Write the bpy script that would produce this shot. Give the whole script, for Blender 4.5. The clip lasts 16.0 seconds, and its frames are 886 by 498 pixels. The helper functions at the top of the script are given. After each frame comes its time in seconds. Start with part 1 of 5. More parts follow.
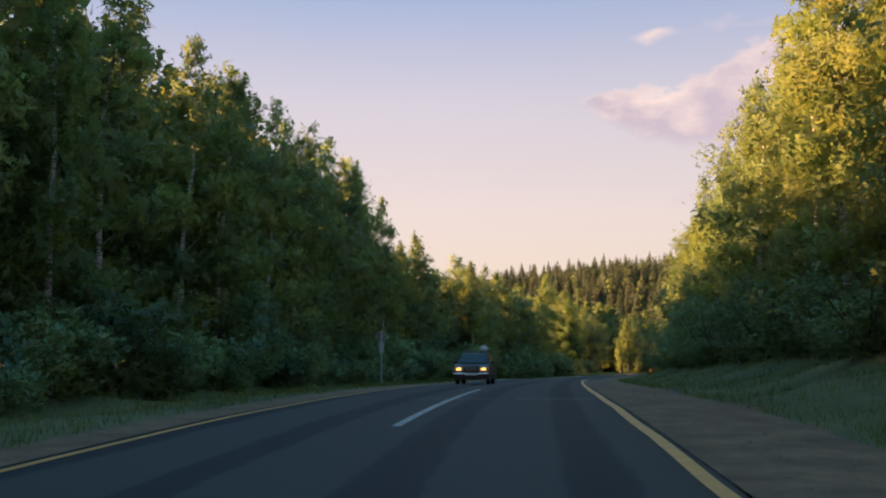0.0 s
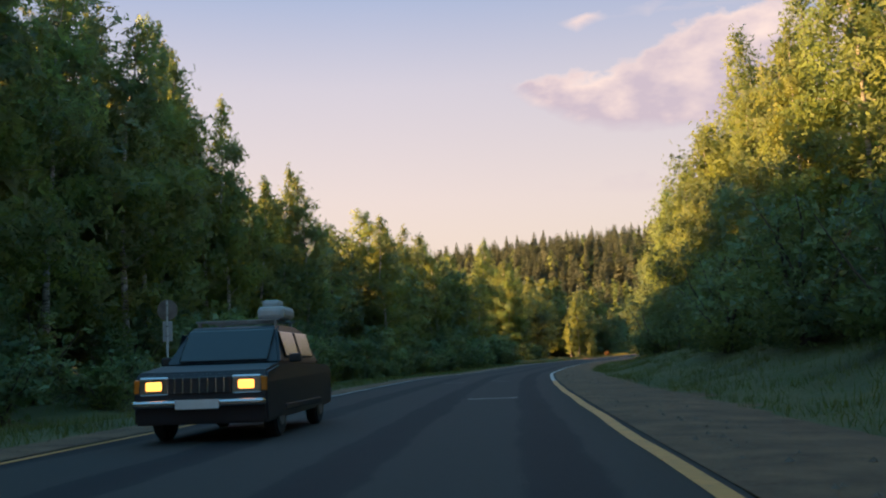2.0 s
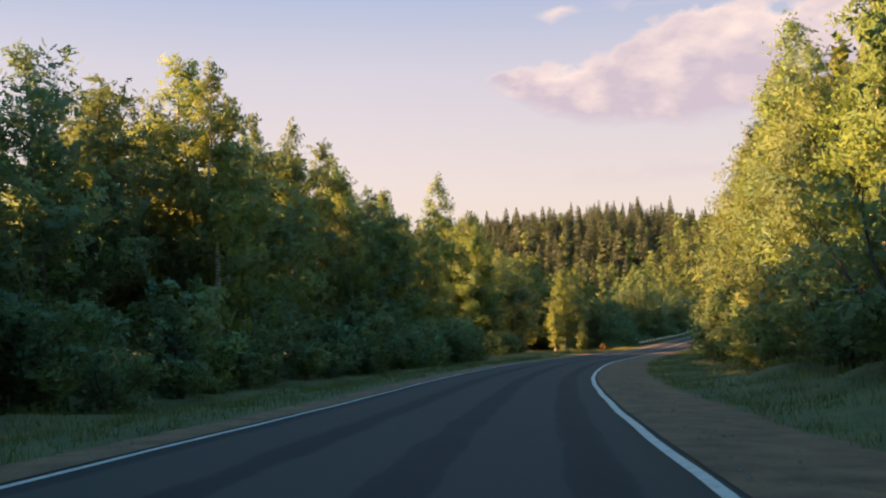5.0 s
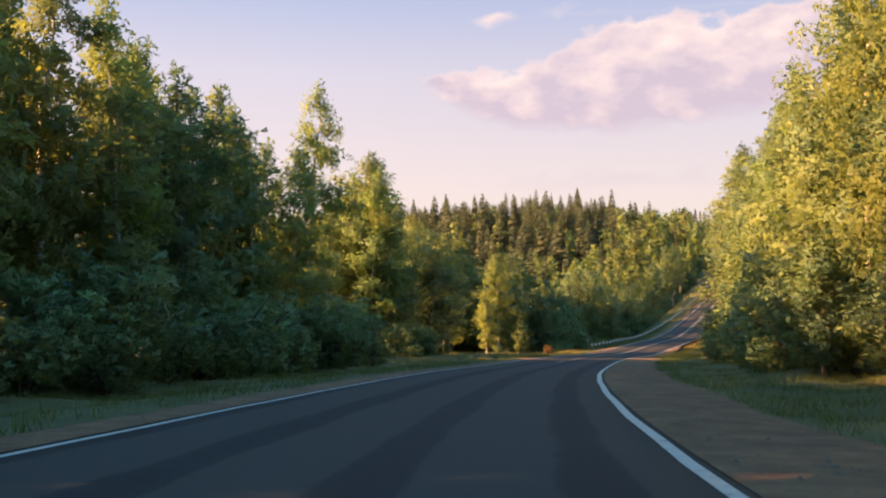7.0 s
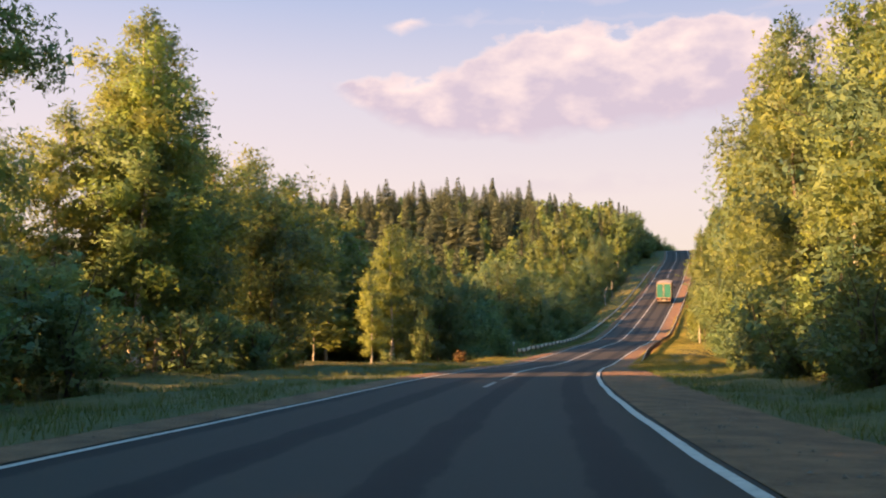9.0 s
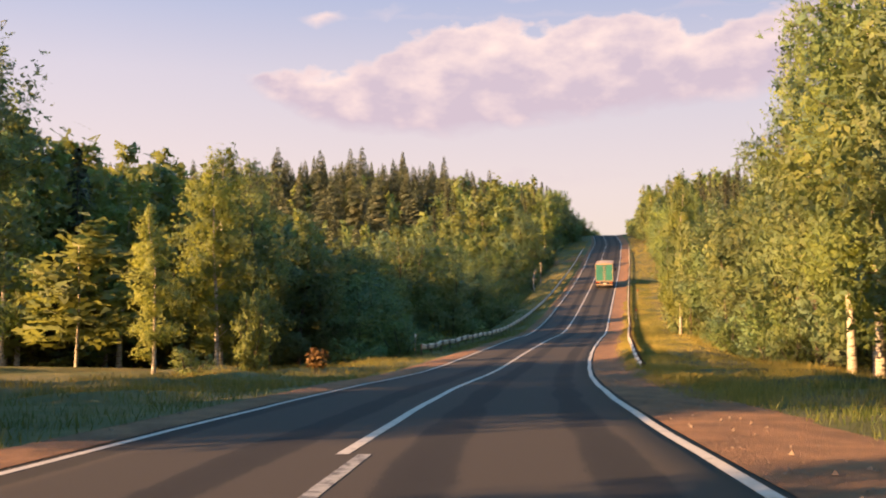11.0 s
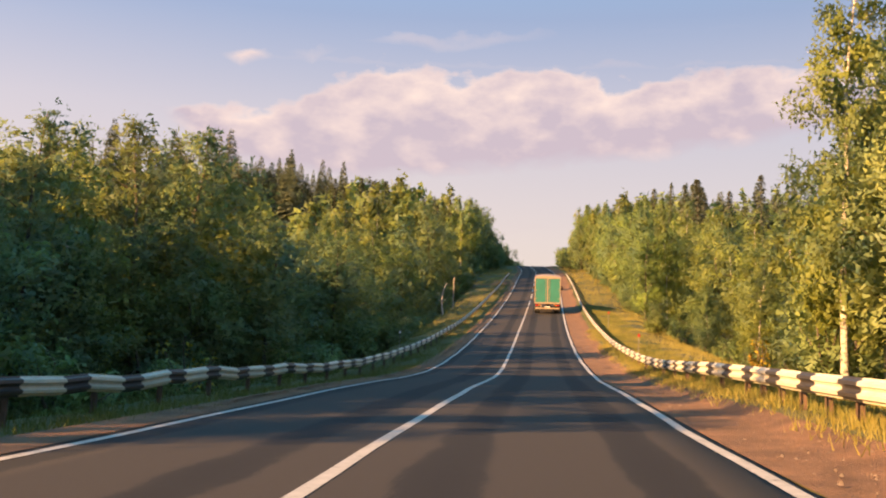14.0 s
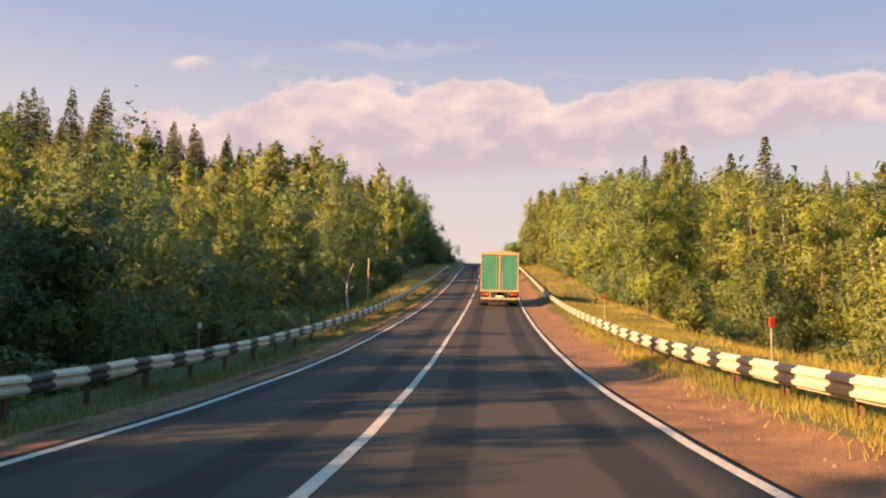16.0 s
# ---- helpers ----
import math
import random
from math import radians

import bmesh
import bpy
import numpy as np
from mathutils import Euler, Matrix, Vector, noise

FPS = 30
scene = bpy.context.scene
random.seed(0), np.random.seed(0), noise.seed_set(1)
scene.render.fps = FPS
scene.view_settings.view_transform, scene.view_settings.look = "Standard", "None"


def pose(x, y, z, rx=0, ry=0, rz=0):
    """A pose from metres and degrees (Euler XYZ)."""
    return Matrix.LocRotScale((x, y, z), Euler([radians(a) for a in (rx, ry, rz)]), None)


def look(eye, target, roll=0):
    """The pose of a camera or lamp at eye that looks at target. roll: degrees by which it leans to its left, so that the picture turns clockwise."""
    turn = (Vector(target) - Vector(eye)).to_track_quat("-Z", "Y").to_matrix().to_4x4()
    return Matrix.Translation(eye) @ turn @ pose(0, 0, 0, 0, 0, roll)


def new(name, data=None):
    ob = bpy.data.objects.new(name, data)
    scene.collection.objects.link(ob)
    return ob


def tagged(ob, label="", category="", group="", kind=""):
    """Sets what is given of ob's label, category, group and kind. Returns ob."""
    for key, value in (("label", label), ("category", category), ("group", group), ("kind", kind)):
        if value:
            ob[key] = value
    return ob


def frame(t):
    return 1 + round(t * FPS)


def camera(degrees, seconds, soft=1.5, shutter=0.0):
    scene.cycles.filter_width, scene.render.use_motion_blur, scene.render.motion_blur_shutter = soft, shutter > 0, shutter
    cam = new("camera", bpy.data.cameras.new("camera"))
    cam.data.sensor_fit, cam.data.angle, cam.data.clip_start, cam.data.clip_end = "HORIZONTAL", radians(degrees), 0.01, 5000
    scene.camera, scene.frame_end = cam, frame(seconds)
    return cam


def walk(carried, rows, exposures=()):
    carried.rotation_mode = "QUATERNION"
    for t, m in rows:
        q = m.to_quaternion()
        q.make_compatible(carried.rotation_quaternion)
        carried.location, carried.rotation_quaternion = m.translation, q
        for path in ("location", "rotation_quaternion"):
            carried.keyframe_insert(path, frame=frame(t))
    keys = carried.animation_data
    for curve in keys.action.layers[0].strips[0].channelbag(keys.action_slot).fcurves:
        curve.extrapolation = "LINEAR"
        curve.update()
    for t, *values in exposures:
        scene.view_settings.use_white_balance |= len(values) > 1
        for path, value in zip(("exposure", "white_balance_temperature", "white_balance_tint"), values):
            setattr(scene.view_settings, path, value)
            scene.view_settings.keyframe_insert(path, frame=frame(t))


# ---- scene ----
cam = camera(48.8, 16.0, soft=2.05)
# seconds, x, y, z, heading, tilt, lean (degrees)
PATH = [
    (0.0, 1.99, 1.31, -2.22, -0.31, 5.71, -0.2),
    (0.5, 2.87, 9.37, -2.36, -1.55, 5.27, -1.4),
    (1.0, 3.63, 17.34, -2.40, -2.71, 5.85, -1.3),
    (1.5, 4.58, 25.35, -2.49, -3.55, 5.20, -2.0),
    (2.0, 5.58, 33.29, -2.72, -4.02, 4.95, -2.2),
    (2.5, 6.69, 41.13, -2.87, -4.16, 5.39, -1.6),
    (3.0, 7.74, 48.81, -3.07, -4.61, 4.76, -2.2),
    (3.5, 8.74, 56.50, -3.21, -4.93, 4.27, -1.1),
    (4.0, 9.89, 64.46, -3.30, -5.26, 4.54, -0.9),
    (6.5, 16.71, 102.92, -4.58, -8.44, 3.88, -0.4),
    (7.0, 18.70, 111.28, -4.83, -9.86, 4.39, 0.2),
    (7.5, 20.69, 119.61, -5.04, -11.02, 4.37, 0.4),
    (8.0, 22.96, 127.62, -5.20, -12.48, 4.78, -0.1),
    (8.5, 25.32, 135.36, -5.38, -13.44, 4.91, 1.0),
    (9.0, 27.74, 143.01, -5.54, -15.02, 4.75, 0.0),
    (11.5, 42.17, 180.24, -6.24, -20.88, 4.56, 0.2),
    (12.0, 45.46, 187.39, -6.39, -21.81, 4.68, 0.3),
    (12.5, 48.79, 194.48, -6.56, -22.68, 4.70, 0.4),
    (13.0, 52.40, 201.79, -6.74, -23.52, 5.01, 1.2),
    (13.5, 56.19, 209.13, -6.84, -24.34, 6.15, 1.3),
    (14.0, 60.13, 216.53, -6.80, -24.91, 7.14, 1.9),
    (14.5, 64.11, 223.53, -6.54, -25.74, 7.71, 0.9),
    (15.0, 67.81, 229.99, -6.35, -26.54, 7.79, 0.7),
    (15.5, 71.66, 236.45, -6.23, -27.33, 7.99, 1.0),
    (16.0, 75.64, 243.10, -5.95, -28.15, 7.75, 1.5),
]


def aim(x, y, z, heading, tilt, lean):
    h, p = radians(heading), radians(tilt)
    return look((x, y, z), (x - math.sin(h) * math.cos(p), y + math.cos(h) * math.cos(p), z + math.sin(p)), lean)


walk(cam, [(t, aim(*row)) for t, *row in PATH], exposures=[(0, 1.86, 6750, 17), (4.2, 1.88, 6750, 14), (7, 2.02, 6650, 18), (9.2, 2.02, 6700, 18), (11.5, 1.92, 6800, 20), (13, 1.88, 6750, 15.5), (16, 1.85, 7100, 17)])

# ---- light ----
SUN_ELEVATION, SUN_HEADING = 18.0, 99.0   # heading: degrees to the left of +y
sun_way = Vector((-math.sin(radians(SUN_HEADING)) * math.cos(radians(SUN_ELEVATION)),
                  math.cos(radians(SUN_HEADING)) * math.cos(radians(SUN_ELEVATION)),
                  math.sin(radians(SUN_ELEVATION))))
sun = new("sun", bpy.data.lights.new("sun", "SUN"))
sun.data.energy, sun.data.angle, sun.data.color = 5.2, radians(0.6), (1.0, 0.57, 0.22)
sun.matrix_world = look(sun_way * 50, (0, 0, 0))


def nodes_of(tree):
    """Short makers for nodes of a tree: add(kind, inputs, **settings)."""
    def add(kind, ins=None, **settings):
        n = tree.nodes.new("ShaderNode" + kind)
        for key, value in settings.items():
            setattr(n, key, value)
        for key, value in (ins or {}).items():
            if isinstance(value, bpy.types.NodeSocket):
                tree.links.new(value, n.inputs[key])
            else:
                n.inputs[key].default_value = value
        return n
    return add


world = bpy.data.worlds.new("sky")
scene.world = world
world.use_nodes = True
wt = world.node_tree
wt.nodes.clear()
add = nodes_of(wt)


def num(op, a, b=0.0, c=0.0, clamp=False):
    return add("Math", {0: a, 1: b, 2: c}, operation=op, use_clamp=clamp).outputs[0]


sky = add("TexSky", sky_type="NISHITA", sun_disc=False, sun_elevation=radians(SUN_ELEVATION),
          sun_rotation=radians(-SUN_HEADING), altitude=200.0, air_density=1.0, dust_density=2.2, ozone_density=1.6)
way = add("TexCoord").outputs["Generated"]
axes = add("SeparateXYZ", {0: way}).outputs
azimuth = num("MULTIPLY", num("ARCTAN2", axes[0], axes[1]), 57.2958)      # degrees to the right of +y
height = num("MULTIPLY", num("ARCSINE", axes[2]), 57.2958)                # degrees over the horizon
flat = add("CombineXYZ", {0: num("MULTIPLY", azimuth, 0.075), 1: num("MULTIPLY", height, 0.13), 2: 3.3}).outputs[0]
puff = add("TexNoise", {"Vector": flat, "Scale": 5.2, "Detail": 8.0, "Roughness": 0.52}).outputs[0]
wisp = add("TexNoise", {"Vector": flat, "Scale": 0.8, "Detail": 5.0, "Roughness": 0.6}).outputs[0]


def curve(fac, low, high, *stops):
    """A number that follows fac (0 to 1) through the stops, between low and high."""
    n = add("ValToRGB", {"Fac": fac})
    n.color_ramp.interpolation = "LINEAR"
    while len(n.color_ramp.elements) < len(stops):
        n.color_ramp.elements.new(0.5)
    for e, (at, value) in zip(n.color_ramp.elements, stops):
        v = (value - low) / (high - low)
        e.position, e.color = at, (v, v, v, 1)
    return num("ADD", num("MULTIPLY", n.outputs[0], high - low), low)


def bank(az0, az1, base, top, ragged, soft):
    """Cover of one long cloud from az0 to az1 between its base and its top, and the height within it."""
    along = num("DIVIDE", num("SUBTRACT", azimuth, az0), az1 - az0, clamp=True)
    lump = num("MULTIPLY", num("SUBTRACT", puff, 0.5), ragged)
    h = num("ADD", height, lump)
    lower, upper = curve(along, 0.0, 40.0, *base), curve(along, 0.0, 40.0, *top)
    over_base = num("DIVIDE", num("SUBTRACT", num("ADD", height, num("MULTIPLY", lump, 0.4)), lower), soft * 1.6, clamp=True)
    under_top = num("DIVIDE", num("SUBTRACT", upper, h), soft, clamp=True)
    return num("MULTIPLY", over_base, under_top), num("DIVIDE", num("SUBTRACT", h, lower), num("MAXIMUM", num("SUBTRACT", upper, lower), 0.5), clamp=True)


main, within = bank(8.0, 66.0, ((0.0, 14.0), (0.05, 12.2), (0.10, 11.1), (0.21, 10.8), (0.34, 11.6), (0.52, 12.6), (0.72, 14.0), (1.0, 15.0)),
                    ((0.0, 14.0), (0.04, 14.8), (0.13, 15.5), (0.17, 16.6), (0.24, 17.8), (0.31, 17.2), (0.41, 17.8), (0.47, 16.9), (0.6, 17.6), (0.75, 17.5), (1.0, 15.0)), 4.0, 0.55)
streak, _ = bank(8.0, 34.0, ((0.0, 8.2), (0.3, 7.6), (0.7, 7.8), (1.0, 8.6)), ((0.0, 8.2), (0.3, 9.0), (0.7, 8.9), (1.0, 8.6)), 2.4, 0.9)
puffs, _ = bank(14.6, 32.0, ((0.0, 18.2), (0.12, 17.4), (0.25, 18.9), (0.4, 18.8), (0.55, 18.4), (0.75, 18.9), (1.0, 19.4)), ((0.0, 18.2), (0.12, 18.4), (0.25, 18.9), (0.4, 19.8), (0.55, 19.4), (0.75, 19.9), (1.0, 19.4)), 2.6, 0.8)
tuft, _ = bank(11.2, 14.4, ((0.0, 17.5), (0.4, 16.8), (1.0, 17.6)), ((0.0, 17.5), (0.6, 18.3), (1.0, 17.9)), 1.8, 0.45)
puffs = num("MAXIMUM", puffs, tuft)
left_bank, _ = bank(-100.0, -30.0, ((0.0, 16.0), (0.5, 15.0), (1.0, 18.0)), ((0.0, 16.0), (0.5, 21.0), (1.0, 18.0)), 5.0, 2.0)
cover = num("MAXIMUM", num("MAXIMUM", main, num("MULTIPLY", streak, 0.55)), num("MAXIMUM", num("MULTIPLY", puffs, 0.85), left_bank))
cover = num("MULTIPLY", cover, num("ADD", 0.85, num("MULTIPLY", wisp, 0.4)), clamp=True)
# tops of the clouds catch the low sun, their bases are lilac grey
lumps = num("MULTIPLY", num("SUBTRACT", puff, 0.52), 1.7)
rise = num("ADD", num("MULTIPLY", num("POWER", within, 1.4), num("ADD", 0.15, num("MULTIPLY", wisp, 1.2))), lumps, clamp=True)
lit = add("MixRGB", {"Fac": rise, "Color1": (3.45, 2.98, 3.42, 1), "Color2": (6.1, 4.95, 4.3, 1)}).outputs[0]
# evening air: cream at the horizon, pink and lilac above it, blue overhead
air = add("ValToRGB", {"Fac": num("DIVIDE", num("ABSOLUTE", height), 60.0, clamp=True)})
while len(air.color_ramp.elements) < 7:
    air.color_ramp.elements.new(0.5)
for e, (at, colour) in zip(air.color_ramp.elements, ((0.0, (0.98, 0.76, 0.55)), (0.13, (0.92, 0.76, 0.68)), (0.24, (0.74, 0.69, 0.74)), (0.34, (0.40, 0.51, 0.74)), (0.44, (0.27, 0.59, 0.95)), (0.6, (0.19, 0.67, 1.12)), (1.0, (0.15, 0.61, 1.05)))):
    e.position, e.color = at, (*colour, 1)
# the air is brighter towards the sun
side_light = num("SUBTRACT", 5.95, num("MULTIPLY", num("DIVIDE", azimuth, 45.0, clamp=True), 0.9))
glow = add("MixRGB", {"Fac": 1.0, "Color1": air.outputs[0], "Color2": add("CombineXYZ", {0: side_light, 1: side_light, 2: side_light}).outputs[0]}, blend_type="MULTIPLY").outputs[0]
clear = add("MixRGB", {"Fac": 0.76, "Color1": sky.outputs[0], "Color2": glow}).outputs[0]
whole = add("MixRGB", {"Fac": num("MULTIPLY", cover, 0.9), "Color1": clear, "Color2": lit}).outputs[0]
wt.links.new(add("Background", {"Color": whole, "Strength": 0.049}).outputs[0], add("OutputWorld").inputs[0])


# ---- materials ----
def material(name):
    m = bpy.data.materials.new(name)
    m.use_nodes = True
    m.node_tree.nodes.clear()
    return m, nodes_of(m.node_tree)


def finish(m, add, shader):
    m.node_tree.links.new(shader, add("OutputMaterial").inputs[0])
    return m


def ramp(add, fac, *stops):
    n = add("ValToRGB", {"Fac": fac})
    while len(n.color_ramp.elements) < len(stops):
        n.color_ramp.elements.new(0.5)
    for e, (at, colour) in zip(n.color_ramp.elements, stops):
        e.position, e.color = at, (*colour, 1)
    return n.outputs[0]


def grainy(name, dark, light, scale, rough=0.9, bump=0.3, fine=8.0, metal=0.0, per_object=0.0):
    """A surface of two tones in patches of 1/scale metres, with fine grain and relief."""
    m, add = material(name)
    place = add("NewGeometry").outputs["Position"]
    big = add("TexNoise", {"Vector": place, "Scale": scale, "Detail": 6.0, "Roughness": 0.6}).outputs[0]
    small = add("TexNoise", {"Vector": place, "Scale": scale * fine, "Detail": 4.0, "Roughness": 0.7}).outputs[0]
    both = add("Math", {0: big, 1: add("Math", {0: small, 1: 0.45}, operation="MULTIPLY").outputs[0]}, operation="ADD").outputs[0]
    colour = ramp(add, both, (0.45, dark), (0.95, light))
    if per_object:
        value = add("MapRange", {"Value": add("ObjectInfo").outputs["Random"], "To Min": 1 - per_object, "To Max": 1 + per_object}).outputs[0]
        colour = add("HueSaturation", {"Color": colour, "Value": value}).outputs[0]
    normal = add("Bump", {"Height": small, "Strength": bump, "Distance": 0.05}).outputs[0]
    return finish(m, add, add("BsdfPrincipled", {"Base Color": colour, "Roughness": rough, "Metallic": metal, "Normal": normal}).outputs[0])


def foliage(name, dark, light, sun_tone, glow=0.35, cell=0.0, gap=0.47):
    """Leaves: tone by leaf, by tree and by patch, part of the light passing through. cell: the size of the leaflets that a spray is broken into, gap: how much of it is open."""
    m, add = material(name)
    leaf = add("NewGeometry")
    patch = add("TexNoise", {"Vector": leaf.outputs["Position"], "Scale": 0.35, "Detail": 3.0}).outputs[0]
    fleck = add("TexNoise", {"Vector": leaf.outputs["Position"], "Scale": 7.0, "Detail": 1.0}).outputs[0]
    alone = add("Math", {0: leaf.outputs["Random Per Island"], 1: 0.16}, operation="MULTIPLY").outputs[0]
    mixed = add("Math", {0: fleck, 1: 0.3, 2: add("Math", {0: alone, 1: patch}, operation="ADD").outputs[0]}, operation="MULTIPLY_ADD").outputs[0]
    colour = ramp(add, mixed, (0.42, dark), (0.92, light))
    tree = add("ObjectInfo").outputs["Random"]
    hue = add("MapRange", {"Value": tree, "To Min": 0.475, "To Max": 0.525}).outputs[0]
    value = add("MapRange", {"Value": add("Math", {0: add("Math", {0: tree, 1: 7.3}, operation="MULTIPLY").outputs[0]}, operation="FRACT").outputs[0],
                             "To Min": 0.7, "To Max": 1.3}).outputs[0]
    colour = add("HueSaturation", {"Color": colour, "Hue": hue, "Value": value}).outputs[0]
    front = add("BsdfPrincipled", {"Base Color": colour, "Roughness": 0.55, "Specular IOR Level": 0.3}).outputs[0]
    through_tone = add("MixRGB", {"Fac": 0.35, "Color1": colour, "Color2": (*sun_tone, 1)}).outputs[0]
    back = add("BsdfTranslucent", {"Color": through_tone}).outputs[0]
    whole = add("MixShader", {"Fac": glow, 1: front, 2: back}).outputs[0]
    if cell:
        gaps = add("TexNoise", {"Vector": leaf.outputs["Position"], "Scale": 0.6 / cell, "Detail": 0.0}).outputs[0]
        whole = add("MixShader", {"Fac": add("Math", {0: gaps, 1: gap}, operation="GREATER_THAN").outputs[0], 1: add("BsdfTransparent").outputs[0], 2: whole}).outputs[0]
    return finish(m, add, whole)


def plain(name, colour, rough=0.5, metal=0.0, dirt=0.25, scale=3.0):
    return grainy(name, tuple(c * (1 - dirt) for c in colour), colour, scale, rough, 0.06, 6.0, metal)


LEAF_BIRCH = foliage("birch_leaves", (0.094, 0.164, 0.120), (0.265, 0.315, 0.070), (0.38, 0.42, 0.06), 0.50, 0.055)
LEAF_ALDER = foliage("alder_leaves", (0.082, 0.166, 0.142), (0.220, 0.278, 0.086), (0.30, 0.34, 0.06), 0.44, 0.055)
LEAF_BIRCH_FAR = foliage("far_birch_leaves", (0.096, 0.158, 0.112), (0.275, 0.305, 0.074), (0.34, 0.36, 0.06), 0.48, 0.20, 0.40)
LEAF_WILLOW = foliage("willow_leaves", (0.100, 0.155, 0.085), (0.240, 0.290, 0.085), (0.34, 0.38, 0.08), 0.45, 0.05)
LEAF_SPRUCE = foliage("spruce_needles", (0.050, 0.075, 0.060), (0.108, 0.124, 0.072), (0.13, 0.14, 0.05), 0.26, 0.16)
LEAF_RUST = foliage("dry_leaves", (0.11, 0.055, 0.022), (0.22, 0.12, 0.045), (0.2, 0.11, 0.03), 0.2)
GRASS = foliage("grass_blades", (0.045, 0.075, 0.016), (0.165, 0.165, 0.040), (0.20, 0.21, 0.03), 0.3)


def birch_bark():
    m, add = material("birch_bark")
    at = add("TexCoord").outputs["Object"]
    marks = add("TexNoise", {"Vector": add("Mapping", {"Vector": at, "Scale": (3, 3, 14)}).outputs[0], "Scale": 1.0, "Detail": 4.0, "Roughness": 0.7}).outputs[0]
    height = add("SeparateXYZ", {0: at}).outputs[2]
    colour = ramp(add, marks, (0.38, (0.05, 0.04, 0.035)), (0.5, (0.42, 0.38, 0.33)), (0.8, (0.62, 0.58, 0.52)))
    return finish(m, add, add("BsdfPrincipled", {"Base Color": colour, "Roughness": 0.75}).outputs[0])


BARK_BIRCH = birch_bark()
BARK_DARK = grainy("grey_brown_bark", (0.045, 0.035, 0.028), (0.16, 0.13, 0.10), 4.0, 0.95, 0.6)


def asphalt():
    m, add = material("asphalt")
    place = add("NewGeometry").outputs["Position"]
    lane = add("UVMap").outputs[0]
    across = add("SeparateXYZ", {0: lane}).outputs[0]           # metres from the centre
    # dark wheel tracks, paler between them
    track = add("Math", {0: add("Math", {0: add("Math", {0: add("Math", {0: across, 1: 0.42}, operation="ADD").outputs[0]}, operation="ABSOLUTE").outputs[0], 1: 3.5}, operation="MULTIPLY").outputs[0]}, operation="COSINE").outputs[0]
    long = add("TexNoise", {"Vector": add("Mapping", {"Vector": lane, "Scale": (1.1, 0.035, 1)}).outputs[0], "Scale": 1.0, "Detail": 2.0, "Roughness": 0.4}).outputs[0]
    long = add("MapRange", {"Value": long, "To Min": 0.44, "To Max": 0.56}).outputs[0]
    stain = add("TexNoise", {"Vector": place, "Scale": 0.35, "Detail": 6.0, "Roughness": 0.65}).outputs[0]
    grit = add("TexNoise", {"Vector": place, "Scale": 45.0, "Detail": 3.0}).outputs[0]
    stain = add("MapRange", {"Value": stain, "To Min": 0.33, "To Max": 0.67}).outputs[0]
    f = add("Math", {0: add("Math", {0: long, 1: stain}, operation="ADD").outputs[0], 1: add("Math", {0: track, 1: 0.25}, operation="MULTIPLY").outputs[0]}, operation="ADD").outputs[0]
    f = add("Math", {0: f, 1: add("Math", {0: grit, 1: 0.25}, operation="MULTIPLY").outputs[0]}, operation="ADD").outputs[0]
    colour = ramp(add, f, (0.74, (0.016, 0.0155, 0.018)), (1.02, (0.022, 0.0215, 0.0235)), (1.36, (0.047, 0.041, 0.038)))
    normal = add("Bump", {"Height": grit, "Strength": 0.35, "Distance": 0.01}).outputs[0]
    return finish(m, add, add("BsdfPrincipled", {"Base Color": colour, "Roughness": 0.88, "Specular IOR Level": 0.22, "Normal": normal}).outputs[0])


def road_paint(name, colour, worn):
    m, add = material(name)
    place = add("NewGeometry").outputs["Position"]
    chips = add("TexNoise", {"Vector": place, "Scale": 5.0, "Detail": 8.0, "Roughness": 0.75}).outputs[0]
    tone = ramp(add, chips, (worn - 0.12, (0.06, 0.055, 0.055)), (worn, tuple(c * 0.75 for c in colour)), (worn + 0.25, colour))
    return finish(m, add, add("BsdfPrincipled", {"Base Color": tone, "Roughness": 0.65}).outputs[0])


def soil():
    """Verge and forest floor: grass, straw and bare soil in patches."""
    m, add = material("verge_soil")
    place = add("NewGeometry").outputs["Position"]
    big = add("TexNoise", {"Vector": place, "Scale": 0.22, "Detail": 5.0, "Roughness": 0.6}).outputs[0]
    small = add("TexNoise", {"Vector": place, "Scale": 2.6, "Detail": 7.0, "Roughness": 0.7}).outputs[0]
    f = add("Math", {0: big, 1: add("Math", {0: small, 1: 0.6}, operation="MULTIPLY").outputs[0]}, operation="ADD").outputs[0]
    colour = ramp(add, f, (0.55, (0.028, 0.040, 0.012)), (0.74, (0.065, 0.078, 0.022)), (0.98, (0.13, 0.11, 0.04)))
    normal = add("Bump", {"Height": small, "Strength": 0.8, "Distance": 0.15}).outputs[0]
    return finish(m, add, add("BsdfPrincipled", {"Base Color": colour, "Roughness": 0.95, "Normal": normal}).outputs[0])


ASPHALT = asphalt()
GRAVEL = grainy("shoulder_gravel", (0.080, 0.040, 0.023), (0.26, 0.134, 0.070), 1.3, 0.95, 0.9, 14.0)
SOIL = soil()
WHITE_LINE = road_paint("white_line_paint", (0.50, 0.47, 0.44), 0.42)
WORN_LINE = road_paint("worn_white_line_paint", (0.36, 0.35, 0.34), 0.53)
YELLOW_LINE = road_paint("yellow_line_paint", (0.66, 0.25, 0.04), 0.42)


